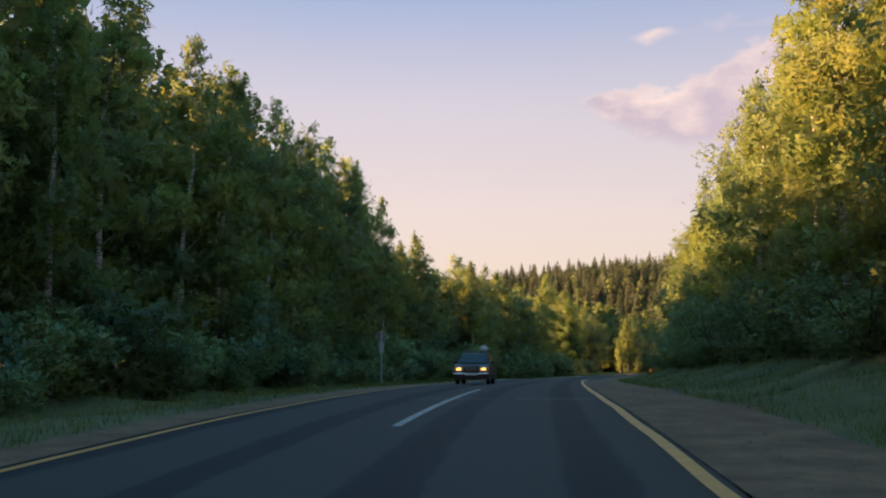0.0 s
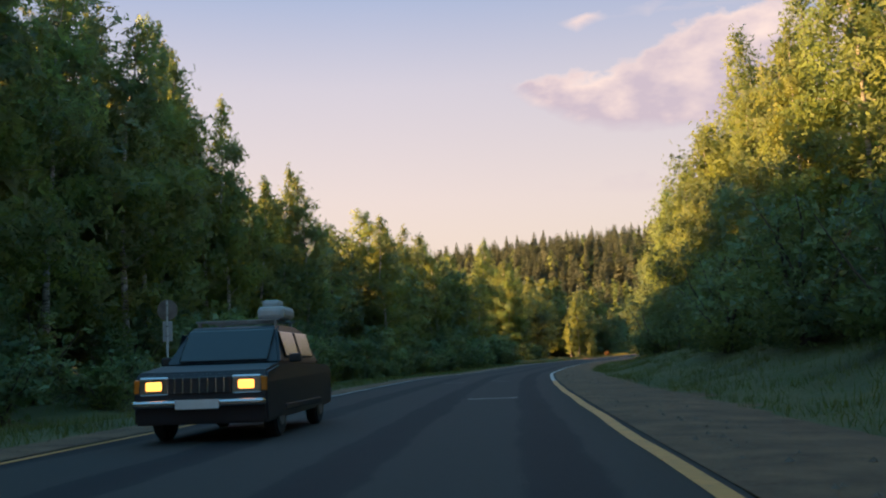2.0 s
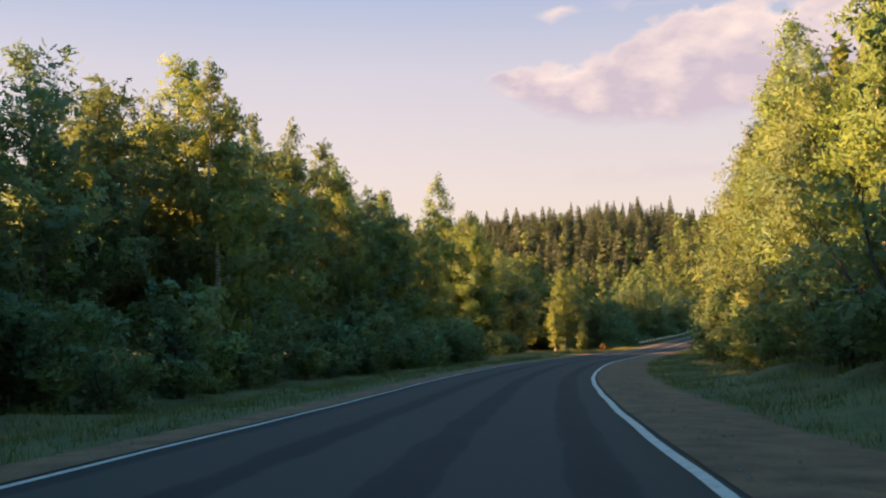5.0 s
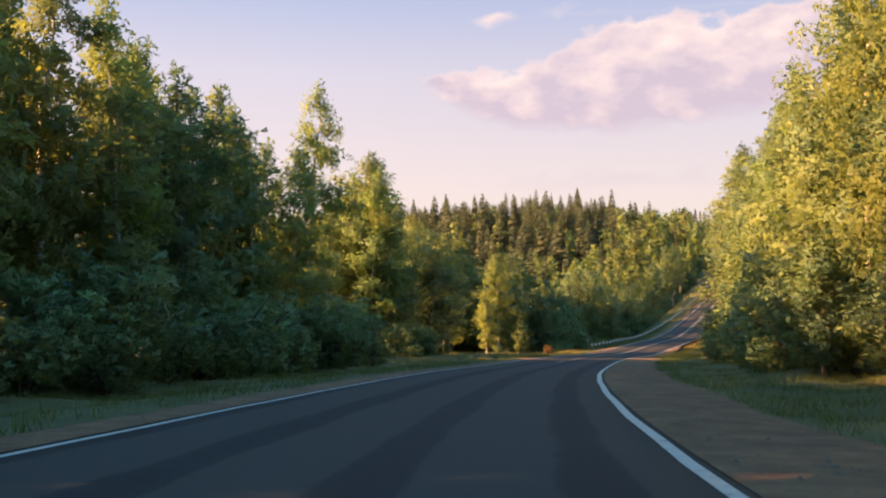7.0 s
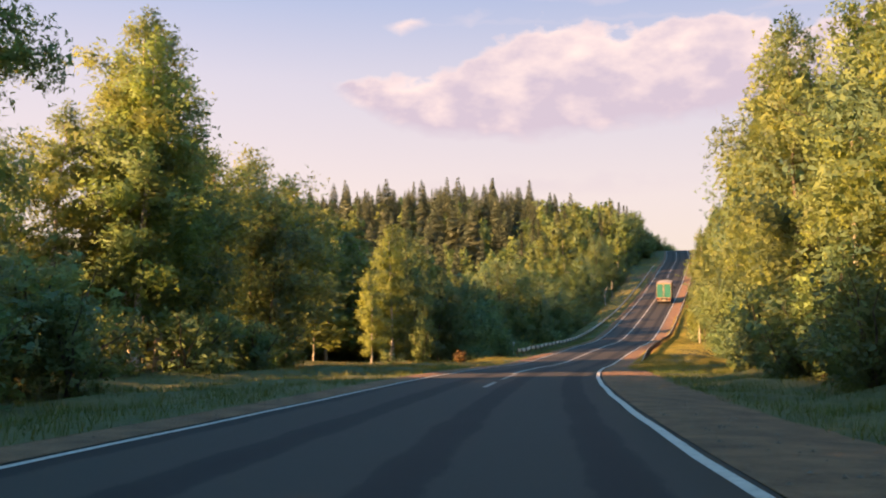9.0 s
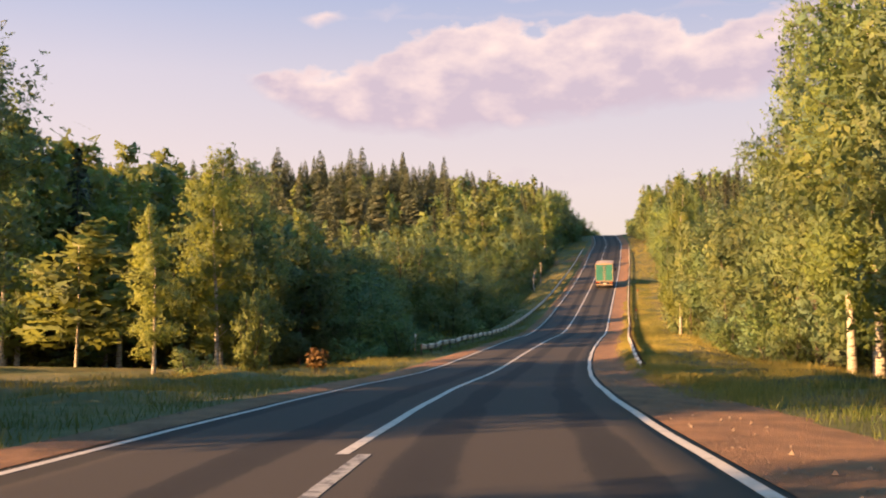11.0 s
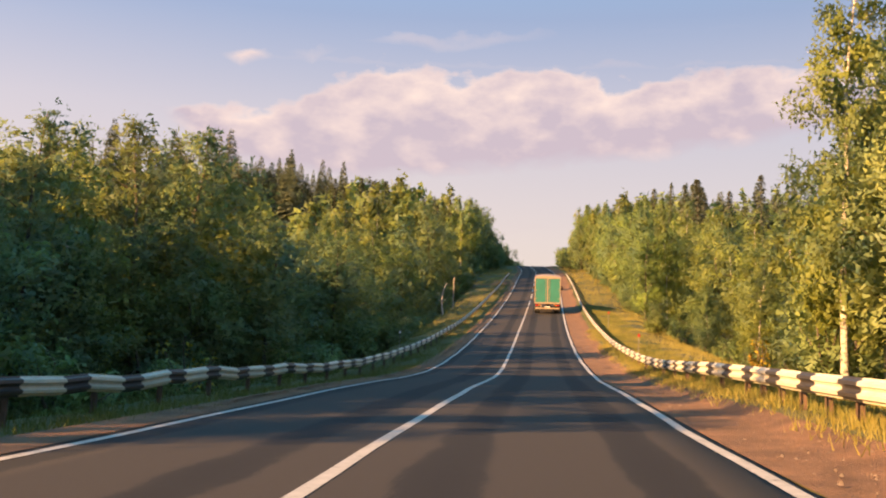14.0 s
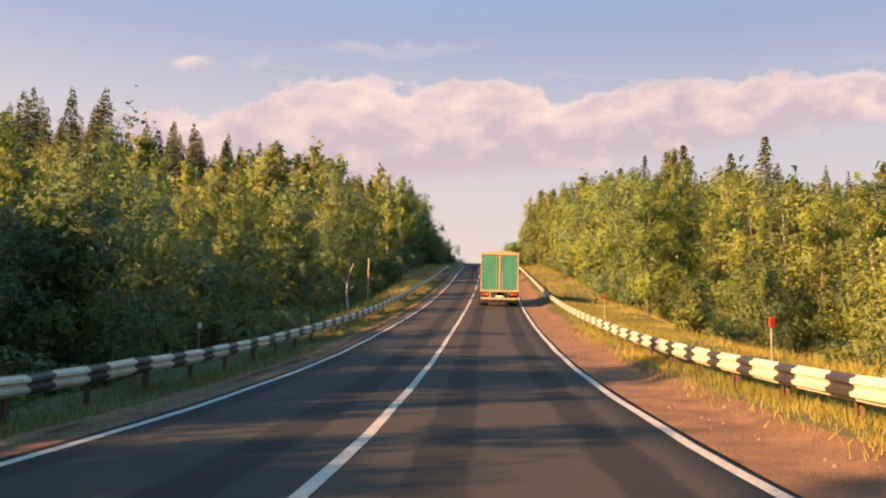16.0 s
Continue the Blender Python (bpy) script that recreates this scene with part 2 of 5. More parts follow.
# ---- the road's line ----
# centre of the road: x, y, height
LINE = [(-70.00, -380.00, 3.00), (-25.50, -160.00, -1.00), (-8.00, -58.50, -3.00), (0.23, 1.19, -3.42), (1.82, 17.21, -3.35), (3.64, 33.21, -3.60), (5.73, 48.72, -4.02), 
        (8.01, 64.38, -4.46), (11.29, 83.78, -4.99), (15.27, 103.16, -5.64), (19.19, 119.87, -6.08), (23.77, 135.61, -6.42), (26.28, 143.28, -6.58), (33.11, 161.62, -7.02), 
        (40.69, 179.99, -7.37), (47.31, 194.27, -7.66), (54.78, 208.86, -7.92), (62.81, 223.38, -7.66), (70.65, 236.60, -7.22), (78.40, 249.45, -6.82), (86.02, 262.39, -5.78), 
        (95.74, 278.71, -3.84), (109.70, 301.81, -0.52), (124.76, 326.61, 3.67), (142.17, 355.82, 8.83), (160.47, 386.83, 13.78), (174.89, 413.17, 17.75), (184.42, 430.80, 20.42), 
        (204.84, 459.33, 20.60), (257.83, 544.14, 17.00), (438.00, 832.50, 9.00)]
_p = np.array(LINE)
_s = np.concatenate([[0], np.cumsum(np.linalg.norm(np.diff(_p[:, :2], axis=0), axis=1))])
_s -= _s[3]                                                     # s = 0 where the drive begins
_d = np.gradient(_p, _s, axis=0)


def line_at(s):
    """Place and slope of the centre line at the distance s (array), by cubic pieces."""
    s = np.atleast_1d(np.asarray(s, float))
    i = np.clip(np.searchsorted(_s, s) - 1, 0, len(_s) - 2)
    h = (_s[i + 1] - _s[i])[:, None]
    u = (s - _s[i])[:, None] / h
    inside = np.clip(u, 0, 1)
    u3, u2 = inside ** 3, inside ** 2
    p = (2 * u3 - 3 * u2 + 1) * _p[i] + (u3 - 2 * u2 + inside) * h * _d[i] + (3 * u2 - 2 * u3) * _p[i + 1] + (u3 - u2) * h * _d[i + 1]
    d = ((6 * u2 - 6 * inside) * _p[i] + (6 * inside - 6 * u2) * _p[i + 1]) / h + (3 * u2 - 4 * inside + 1) * _d[i] + (3 * u2 - 2 * inside) * _d[i + 1]
    return p + (u - inside) * h * d, d


FAR_SIDE = np.array([math.cos(radians(20)), -math.sin(radians(20))])


def across(s, u):
    """World x, y at s along the road and u metres to the right of its centre, and the road's height there."""
    p, d = line_at(s)
    u = np.broadcast_to(np.asarray(u, float), p[:, 0].shape)
    n = np.stack([d[:, 1], -d[:, 0]], 1) / np.linalg.norm(d[:, :2], axis=1)[:, None]
    near = np.clip(u, -150, 150)
    xy = p[:, :2] + n * near[:, None] + FAR_SIDE * (u - near)[:, None]
    return xy, p[:, 2]


def ease(a, b, x):
    t = np.clip((x - a) / (b - a), 0, 1)
    return t * t * (3 - 2 * t)


def lie(s, u):
    """How far the land lies over the road's height at s, u (arrays)."""
    s, u = np.broadcast_arrays(np.asarray(s, float), np.asarray(u, float))
    a = np.abs(u)
    base = -0.06 * ease(3.4, 6.2, a)
    # a cut bank along the first stretch, ditches, then banks that fall away in the dip
    right_cut = 1.3 * ease(6.0, 12.5, u) * (1 - ease(95, 135, s)) + 0.5 * ease(7, 14, u) * ease(110, 150, s) * (1 - ease(180, 215, s))
    left_low = -0.5 * ease(5.8, 9.0, -u) * (1 - ease(150, 190, s)) + 0.9 * ease(10.0, 20.0, -u) * (1 - ease(150, 200, s))
    dip_left = -3.6 * ease(6.8, 14.0, -u) * ease(220, 246, s) * (1 - ease(330, 400, s))
    dip_right = -2.4 * ease(8.5, 16.0, u) * ease(205, 240, s) * (1 - ease(330, 400, s))
    verge = -0.27 * ease(3.7, 6.0, -u) * ease(190, 225, s) * (1 - ease(300, 340, s)) + 0.26 * ease(4.3, 5.2, u) * ease(200, 225, s)
    hill = 8.0 * ease(16, 80, -u) * ease(290, 390, s) + 4.0 * ease(14, 90, u) * ease(270, 400, s)
    far = 10.0 * ease(160, 900, a)
    return base + verge + right_cut + left_low + dip_left + dip_right + hill + far


def rough(x, y, a):
    k = ease(5.0, 9.0, a)
    return k * (0.22 * np.sin(x * 0.71 + 1.3) * np.sin(y * 0.63 + 0.4) + 0.10 * np.sin(x * 1.9 + y * 1.3) + 0.5 * ease(12, 40, a) * np.sin(x * 0.11) * np.cos(y * 0.13))


def ground_at(s, u):
    xy, z = across(s, u)
    u = np.broadcast_to(np.asarray(u, float), z.shape)
    return np.column_stack([xy, z + lie(s, u) + rough(xy[:, 0], xy[:, 1], np.abs(u))])


# ---- building helpers ----
def mesh_of(name, verts, faces, mat, smooth=False):
    me = bpy.data.meshes.new(name)
    me.from_pydata([tuple(v) for v in verts], [], [tuple(f) for f in faces])
    me.materials.append(mat)
    if smooth:
        me.polygons.foreach_set("use_smooth", [True] * len(me.polygons))
    me.update()
    return me


def quad_mesh(name, verts, mat, corners=4, facing=None):
    """A mesh of separate polygons: verts is (n * corners, 3). facing: a normal for each, so that leaves shade with the mass of their crown."""
    me = bpy.data.meshes.new(name)
    n = len(verts) // corners
    if facing is not None:
        p = np.array(verts, dtype=np.float32).reshape(n, corners, 3)
        flip = (np.cross(p[:, 1] - p[:, 0], p[:, 2] - p[:, 0]) * facing).sum(1) < 0
        p[flip] = p[flip][:, ::-1]
        verts = p.reshape(-1, 3)
    me.vertices.add(n * corners)
    me.vertices.foreach_set("co", np.ascontiguousarray(verts, dtype=np.float32).ravel())
    me.loops.add(n * corners)
    me.loops.foreach_set("vertex_index", np.arange(n * corners, dtype=np.int32))
    me.polygons.add(n)
    me.polygons.foreach_set("loop_start", np.arange(0, n * corners, corners, dtype=np.int32))
    me.polygons.foreach_set("loop_total", np.full(n, corners, dtype=np.int32))
    me.materials.append(mat)
    me.update(calc_edges=True)
    if facing is not None:
        me.polygons.foreach_set("use_smooth", np.ones(n, dtype=bool))
        me.normals_split_custom_set_from_vertices(np.repeat(facing, corners, 0).astype(np.float32))
    return me


def unit(v):
    return v / (np.linalg.norm(v, axis=-1, keepdims=True) + 1e-9)


def grid_mesh(name, rows, mat, uv=None):
    """rows: (n, m, 3) points, a sheet of quads."""
    n, m = rows.shape[:2]
    i = (np.arange(n - 1)[:, None] * m + np.arange(m - 1)[None, :]).ravel()
    faces = np.stack([i, i + 1, i + m + 1, i + m], 1)
    me = mesh_of(name, rows.reshape(-1, 3), faces, mat, True)
    if uv is not None:
        layer = me.uv_layers.new(name="UVMap")
        loops = np.empty(len(me.loops), np.int32)
        me.loops.foreach_get("vertex_index", loops)
        layer.data.foreach_set("uv", uv.reshape(-1, 2)[loops].astype(np.float32).ravel())
    return me


def strip(s0, s1, u0, u1, lift, step=2.0, wave=0.0):
    """A ribbon on the road from s0 to s1 between the offsets u0 and u1."""
    s = np.linspace(s0, s1, max(2, int((s1 - s0) / step) + 1))
    out = []
    for u in (u0, u1):
        xy, z = across(s, u + wave * np.sin(s * 0.9 + u))
        out.append(np.column_stack([xy, z + lift]))
    return np.stack(out, 1)


def part(name, bm, mat, parent=None, label=""):
    me = bpy.data.meshes.new(name)
    bm.to_mesh(me)
    bm.free()
    me.materials.append(mat)
    ob = new(name, me)
    ob.parent = parent
    return tagged(ob, label)


def part_mesh(name, me, parent, label=""):
    ob = new(name, me)
    ob.parent = parent
    return tagged(ob, label)


def box(bm, centre, size, bevel=0.0, m=None):
    made = bmesh.ops.create_cube(bm, size=1.0)["verts"]
    mat = Matrix.Translation(centre) @ Matrix.Diagonal((*size, 1))
    bmesh.ops.transform(bm, matrix=(m @ mat) if m else mat, verts=made)
    if bevel:
        edges = list({e for v in made for e in v.link_edges})
        bmesh.ops.bevel(bm, geom=edges, offset=bevel, segments=2, affect="EDGES", profile=0.5)
    return bm


def boxed(centre, size, bevel=0.0, m=None):
    return box(bmesh.new(), centre, size, bevel, m)


def rod(bm, a, b, r, r2=None, sides=10):
    a, b = Vector(a), Vector(b)
    q = (b - a).to_track_quat("Z", "Y").to_matrix().to_4x4()
    bmesh.ops.create_cone(bm, cap_ends=True, segments=sides, radius1=r, radius2=r if r2 is None else r2, depth=(b - a).length,
                          matrix=Matrix.Translation((a + b) / 2) @ q)
    return bm


def tube_points(path, radii, sides):
    """Rings of points round a path, and the faces between them."""
    path = np.asarray(path, float)
    d = np.gradient(path, axis=0)
    d /= np.linalg.norm(d, axis=1)[:, None] + 1e-9
    side = np.cross(d, [0.31, 0.17, 0.93] if abs(d[0][2]) < 0.9 else [1, 0.1, 0])
    side /= np.linalg.norm(side, axis=1)[:, None]
    other = np.cross(d, side)
    a = np.arange(sides) * 2 * np.pi / sides
    ring = side[:, None] * np.cos(a)[None, :, None] + other[:, None] * np.sin(a)[None, :, None]
    v = (path[:, None] + ring * np.asarray(radii)[:, None, None]).reshape(-1, 3)
    f = [(k * sides + j, k * sides + (j + 1) % sides, (k + 1) * sides + (j + 1) % sides, (k + 1) * sides + j)
         for k in range(len(path) - 1) for j in range(sides)]
    return v, f


class Wood:
    """Collects the tubes of a trunk and its limbs."""
    def __init__(self):
        self.v, self.f, self.n = [], [], 0

    def tube(self, path, radii, sides):
        v, f = tube_points(path, radii, sides)
        self.v.append(v)
        self.f += [tuple(i + self.n for i in face) for face in f]
        self.n += len(v)

    def mesh(self, name, mat):
        return mesh_of(name, np.concatenate(self.v), self.f, mat, True)


def leaves(rng, at, size, droop=0.0, narrow=0.6, lift=0.5):
    """Pointed leaf shapes (3 corners each) of about that size round the points."""
    n = len(at)
    d = rng.normal(size=(n, 3))
    d[:, 2] = d[:, 2] * 0.7 - droop
    d /= np.linalg.norm(d, axis=1)[:, None]
    up = rng.normal(size=(n, 3)) + [0, 0, lift]
    side = np.cross(d, up)
    side /= np.linalg.norm(side, axis=1)[:, None] + 1e-9
    size = size * 1.35 * rng.uniform(0.7, 1.15, (n, 1))
    nrm = np.cross(side, d)
    a, b = at - d * size * 0.5, at + d * size * 0.5
    w = side * size * narrow * 0.5
    sag = nrm * size * 0.12
    return np.stack([a - w + sag, a + w + sag, b], 1).reshape(-1, 3)


# ---- tree kinds: meshes that alike trees share ----
def birch_parts(seed, h, spread, count, size, droop=0.7, low=0.22, full=(0.62, 1.0, 0.86, 0.54, 0.07)):
    """A tall tree with rising limbs and hanging twigs. Returns its wood, its leaves' corners and the way each leaf faces."""
    rng = np.random.default_rng(seed)
    wood = Wood()
    z = np.linspace(0, h, 9)
    bend = np.cumsum(rng.normal(0, 0.012 * h, (9, 2)), axis=0) * (z / h)[:, None]
    trunk = np.column_stack([bend, z])
    trunk[0, 2] = -0.4
    wood.tube(trunk, np.interp(z, [0, h * 0.05, h], [0.012 * h + 0.05, 0.009 * h + 0.03, 0.012]), 8)
    tips = []
    limbs = 34
    drawn = 34 if count > 8000 else 17 if count > 2500 else 8
    for k in range(limbs):
        f = low + (0.985 - low) * ((k + rng.uniform(0, 1)) / limbs) ** 0.9
        z0 = f * h
        base = np.array([np.interp(z0, z, trunk[:, 0]), np.interp(z0, z, trunk[:, 1]), z0])
        ang = k * 2.4 + rng.uniform(-0.5, 0.5)
        # widest a third of the way up, narrow at the top
        prof = np.interp(f, [low, low + 0.16, 0.55, 0.8, 1.0], full)
        length = spread * prof * rng.uniform(0.65, 1.2)
        rise = rng.uniform(0.25, 0.75)
        t = np.linspace(0, 1, 4)
        out = np.array([math.cos(ang), math.sin(ang), 0])
        path = base + out * (length * t)[:, None] + np.array([0, 0, 1]) * (length * (rise * t * 1.3 - 0.55 * droop * t ** 2.4))[:, None]
        if k % (limbs // drawn) == 0:
            wood.tube(path, np.interp(t, [0, 1], [0.006 + 0.008 * length, 0.004]), 3)
        for _ in range(int(3 + length * 2.6)):
            q = rng.uniform(0.28, 1.05)
            c = np.array([np.interp(q, t, path[:, i]) for i in range(3)]) + rng.normal(0, 0.13 * length ** 0.5, 3)
            tips.append((c, rng.uniform(0.25, 0.52) * (0.6 + 0.16 * length)))
    for _ in range(10):
        tips.append((trunk[-1] + rng.normal(0, 0.16, 3) - [0, 0, rng.uniform(-0.2, 1.0)], 0.25))
    centres = np.array([c for c, _ in tips])
    radii = np.array([r for _, r in tips])
    share = radii ** 2 / (radii ** 2).sum()
    pick = rng.choice(len(tips), count, p=share)
    at = centres[pick] + rng.normal(0, 0.6, (count, 3)) * radii[pick][:, None] * [1, 1, 1.25]
    at[:, 2] -= droop * np.abs(rng.normal(0, 0.35, count)) * radii[pick] * 1.3
    first = pick
    # coarser leaf sprays inside, where the crown is thick and in its own shade
    inner = count // 11
    pick = rng.choice(len(tips), inner, p=share)
    core = centres[pick].copy()
    pull = rng.uniform(0.35, 0.75, (inner, 1))
    core[:, :2] = core[:, :2] * pull + np.column_stack([np.interp(core[:, 2], z, trunk[:, 0]), np.interp(core[:, 2], z, trunk[:, 1])]) * (1 - pull)
    core += rng.normal(0, 0.16, (inner, 3))
    core = core[core[:, 2] < 0.86 * h]
    middle = np.concatenate([centres[first], core])
    spots = np.concatenate([at, core])
    sprays = np.concatenate([leaves(rng, at, size, droop * 0.8), leaves(rng, core, min(size * 2.7, 0.8), droop * 0.8)])
    # out from its twig's clump, out from the trunk, and up towards the top
    stem_xy = np.column_stack([np.interp(spots[:, 2], z, trunk[:, 0]), np.interp(spots[:, 2], z, trunk[:, 1])])
    out = np.column_stack([(spots[:, :2] - stem_xy) / (0.6 * spread), 0.75 * (spots[:, 2] / h - 0.35)])
    facing = unit(0.65 * unit(spots - middle + [0, 0, 0.05]) + 1.0 * unit(out) + 0.2 * unit(rng.normal(size=out.shape)) + [0, 0, 0.25])
    return wood, sprays, facing


def birch_meshes(seed, h, spread, count, size, leaf=LEAF_BIRCH, bark=BARK_BIRCH, droop=0.7, low=0.22, full=(0.62, 1.0, 0.86, 0.54, 0.07)):
    """The trunk's and the crown's mesh of a tree."""
    wood, sprays, facing = birch_parts(seed, h, spread, count, size, droop, low, full)
    return wood.mesh("trunk", bark), quad_mesh("crown", sprays, leaf, 3, facing)


def bush_meshes(seed, h, spread, count, size, leaf=LEAF_ALDER, bark=BARK_DARK, stems=6):
    """A many-stemmed bush or young alder with a broken, billowing crown."""
    rng = np.random.default_rng(seed)
    wood, tips = Wood(), []
    for k in range(stems):
        ang, lean = k * 2.4 + rng.uniform(-0.6, 0.6), rng.uniform(0.15, 1.0)
        top = np.array([math.cos(ang) * spread * lean * 0.75, math.sin(ang) * spread * lean * 0.75, h * rng.uniform(0.72, 1.0) * (1 - 0.25 * lean)])
        t = np.linspace(0, 1, 6)
        path = top * np.column_stack([t ** 1.2, t ** 1.2, t]) + rng.normal(0, 0.04 * spread, (6, 3)) * t[:, None]
        path[0] = (math.cos(ang) * 0.12, math.sin(ang) * 0.12, -0.35)
        wood.tube(path, np.interp(t, [0, 1], [0.012 * h + 0.015, 0.01]), 4)
        for _ in range(13):
            q = rng.uniform(0.12, 1.0)
            c = np.array([np.interp(q, t, path[:, i]) for i in range(3)])
            away = rng.normal(size=3) * [1, 1, 0.5]
            c = c + away / np.linalg.norm(away) * spread * rng.uniform(0.1, 0.48) * (1.15 - 0.6 * q)
            c[2] = max(c[2], 0.3)
            tips.append((c, rng.uniform(0.28, 0.62) * spread * 0.36))
    centres, radii = np.array([c for c, _ in tips]), np.array([r for _, r in tips])
    pick = rng.choice(len(tips), count, p=radii ** 2 / (radii ** 2).sum())
    d = rng.normal(size=(count, 3))
    d /= np.linalg.norm(d, axis=1)[:, None]
    at = centres[pick] + d * (radii[pick] * rng.uniform(0.35, 1.15, count) ** 0.6)[:, None]
    at[:, 2] = np.maximum(at[:, 2], 0.05)
    facing = unit(d + 0.8 * unit(at - [0, 0, 0.3 * h]) + 0.2 * unit(rng.normal(size=at.shape)) + [0, 0, 0.25])
    return wood.mesh("stem", bark), quad_mesh("crown", leaves(rng, at, size, 0.15), leaf, 3, facing)


def spruce_meshes(seed, h, spread, whorls, size):
    """A spruce: whorls of drooping boughs that carry hanging sprays."""
    rng = np.random.default_rng(seed)
    wood = Wood()
    wood.tube([(0, 0, -0.4), (0, 0, h * 0.5), (0.03, 0.02, h)], [0.011 * h + 0.03, 0.006 * h + 0.02, 0.01], 7)
    pieces, facing = [], []
    for k in range(whorls):
        f = 0.07 + 0.925 * (1 - (1 - k / (whorls - 1)) ** 1.3)
        r = spread * (1 - f) ** 0.84 * rng.uniform(0.82, 1.12) + 0.12
        spray = size * (0.5 + 0.5 * (1 - f) ** 0.6)
        for j in range(7):
            ang = j * 2 * np.pi / 7 + k * 0.9 + rng.uniform(-0.25, 0.25)
            length = r * rng.uniform(0.75, 1.15)
            m = max(3, int(length / (spray * 0.46)))
            t = (np.arange(m) + 0.6) / m
            out = np.array([math.cos(ang), math.sin(ang), 0])
            drop = -0.42 * length * t ** 1.3 + 0.12 * length * t ** 4
            at = out * (length * t)[:, None] + np.column_stack([np.zeros(m), np.zeros(m), f * h + drop])
            at = np.repeat(at, 2, 0) + rng.normal(0, 0.07 * spray + 0.03 * length, (2 * m, 3))
            side = np.array([-out[1], out[0], 0])
            d = out * 0.6 + side * rng.choice([-1, 1], 2 * m)[:, None] * rng.uniform(0.2, 1.1, (2 * m, 1)) + np.array([0, 0, -0.55])
            d /= np.linalg.norm(d, axis=1)[:, None]
            w = np.cross(d, rng.normal(size=(2 * m, 3)) * 0.5 + [0, 0, 1])
            w /= np.linalg.norm(w, axis=1)[:, None] + 1e-9
            length_of = spray * rng.uniform(0.7, 1.3, (2 * m, 1))
            facing.append(unit(out + [0, 0, 0.45] + rng.normal(0, 0.35, (2 * m, 3))))
            pieces.append(np.stack([at - d * length_of * 0.45, at + w * length_of * 0.2, at + d * length_of * 0.6, at - w * length_of * 0.2], 1).reshape(-1, 3))
    return wood.mesh("trunk", BARK_DARK), quad_mesh("crown", np.concatenate(pieces), LEAF_SPRUCE, 4, np.concatenate(facing))


def tree(name, meshes, wood_name, place, turn, scale, label, category, group):
    root = new(name)
    root.location, root.rotation_euler, root.scale = place, (0, 0, turn), scale
    part_mesh(wood_name, meshes[0], root)
    part_mesh("crown", meshes[1], root)
    return tagged(root, label, category, group)


BIRCH = [birch_meshes(11 + k, 14.0, 2.5 + 0.25 * (k % 3), 2900, 0.345, low=0.12) for k in range(5)]
BIRCH_NEAR = [birch_meshes(21 + k, 14.0, 2.7, 7400, 0.205, low=0.10) for k in range(4)]
ALDER = [birch_meshes(61 + k, 11.0, 3.1, 2300, 0.365, LEAF_ALDER, BARK_DARK, 0.25, 0.06) for k in range(4)]
ALDER_NEAR = [birch_meshes(71 + k, 11.0, 3.1, 4700, 0.23, LEAF_ALDER, BARK_DARK, 0.25, 0.06) for k in range(3)]
BUSH = [bush_meshes(81 + k, 4.0, 2.4, 1050, 0.315) for k in range(4)]
BUSH_NEAR = [bush_meshes(85 + k, 4.0, 2.4, 1900, 0.215) for k in range(3)]
WILLOW = [bush_meshes(91 + k, 4.2, 2.2, 3000, 0.23, LEAF_WILLOW) for k in range(3)]
ASPEN = [birch_meshes(121 + k, 9.0, 2.7, 5200, 0.19, (LEAF_BIRCH, LEAF_ALDER)[k % 2], BARK_DARK, 0.2, 0.05, (0.7, 1.0, 1.0, 0.84, 0.3)) for k in range(4)]
SPRUCE = [spruce_meshes(101 + k, 16.0, 2.9, 28, 0.85) for k in range(3)]
DEEP = []                                                       # trees deeper in the wood, among them unseen rows added to block the sun


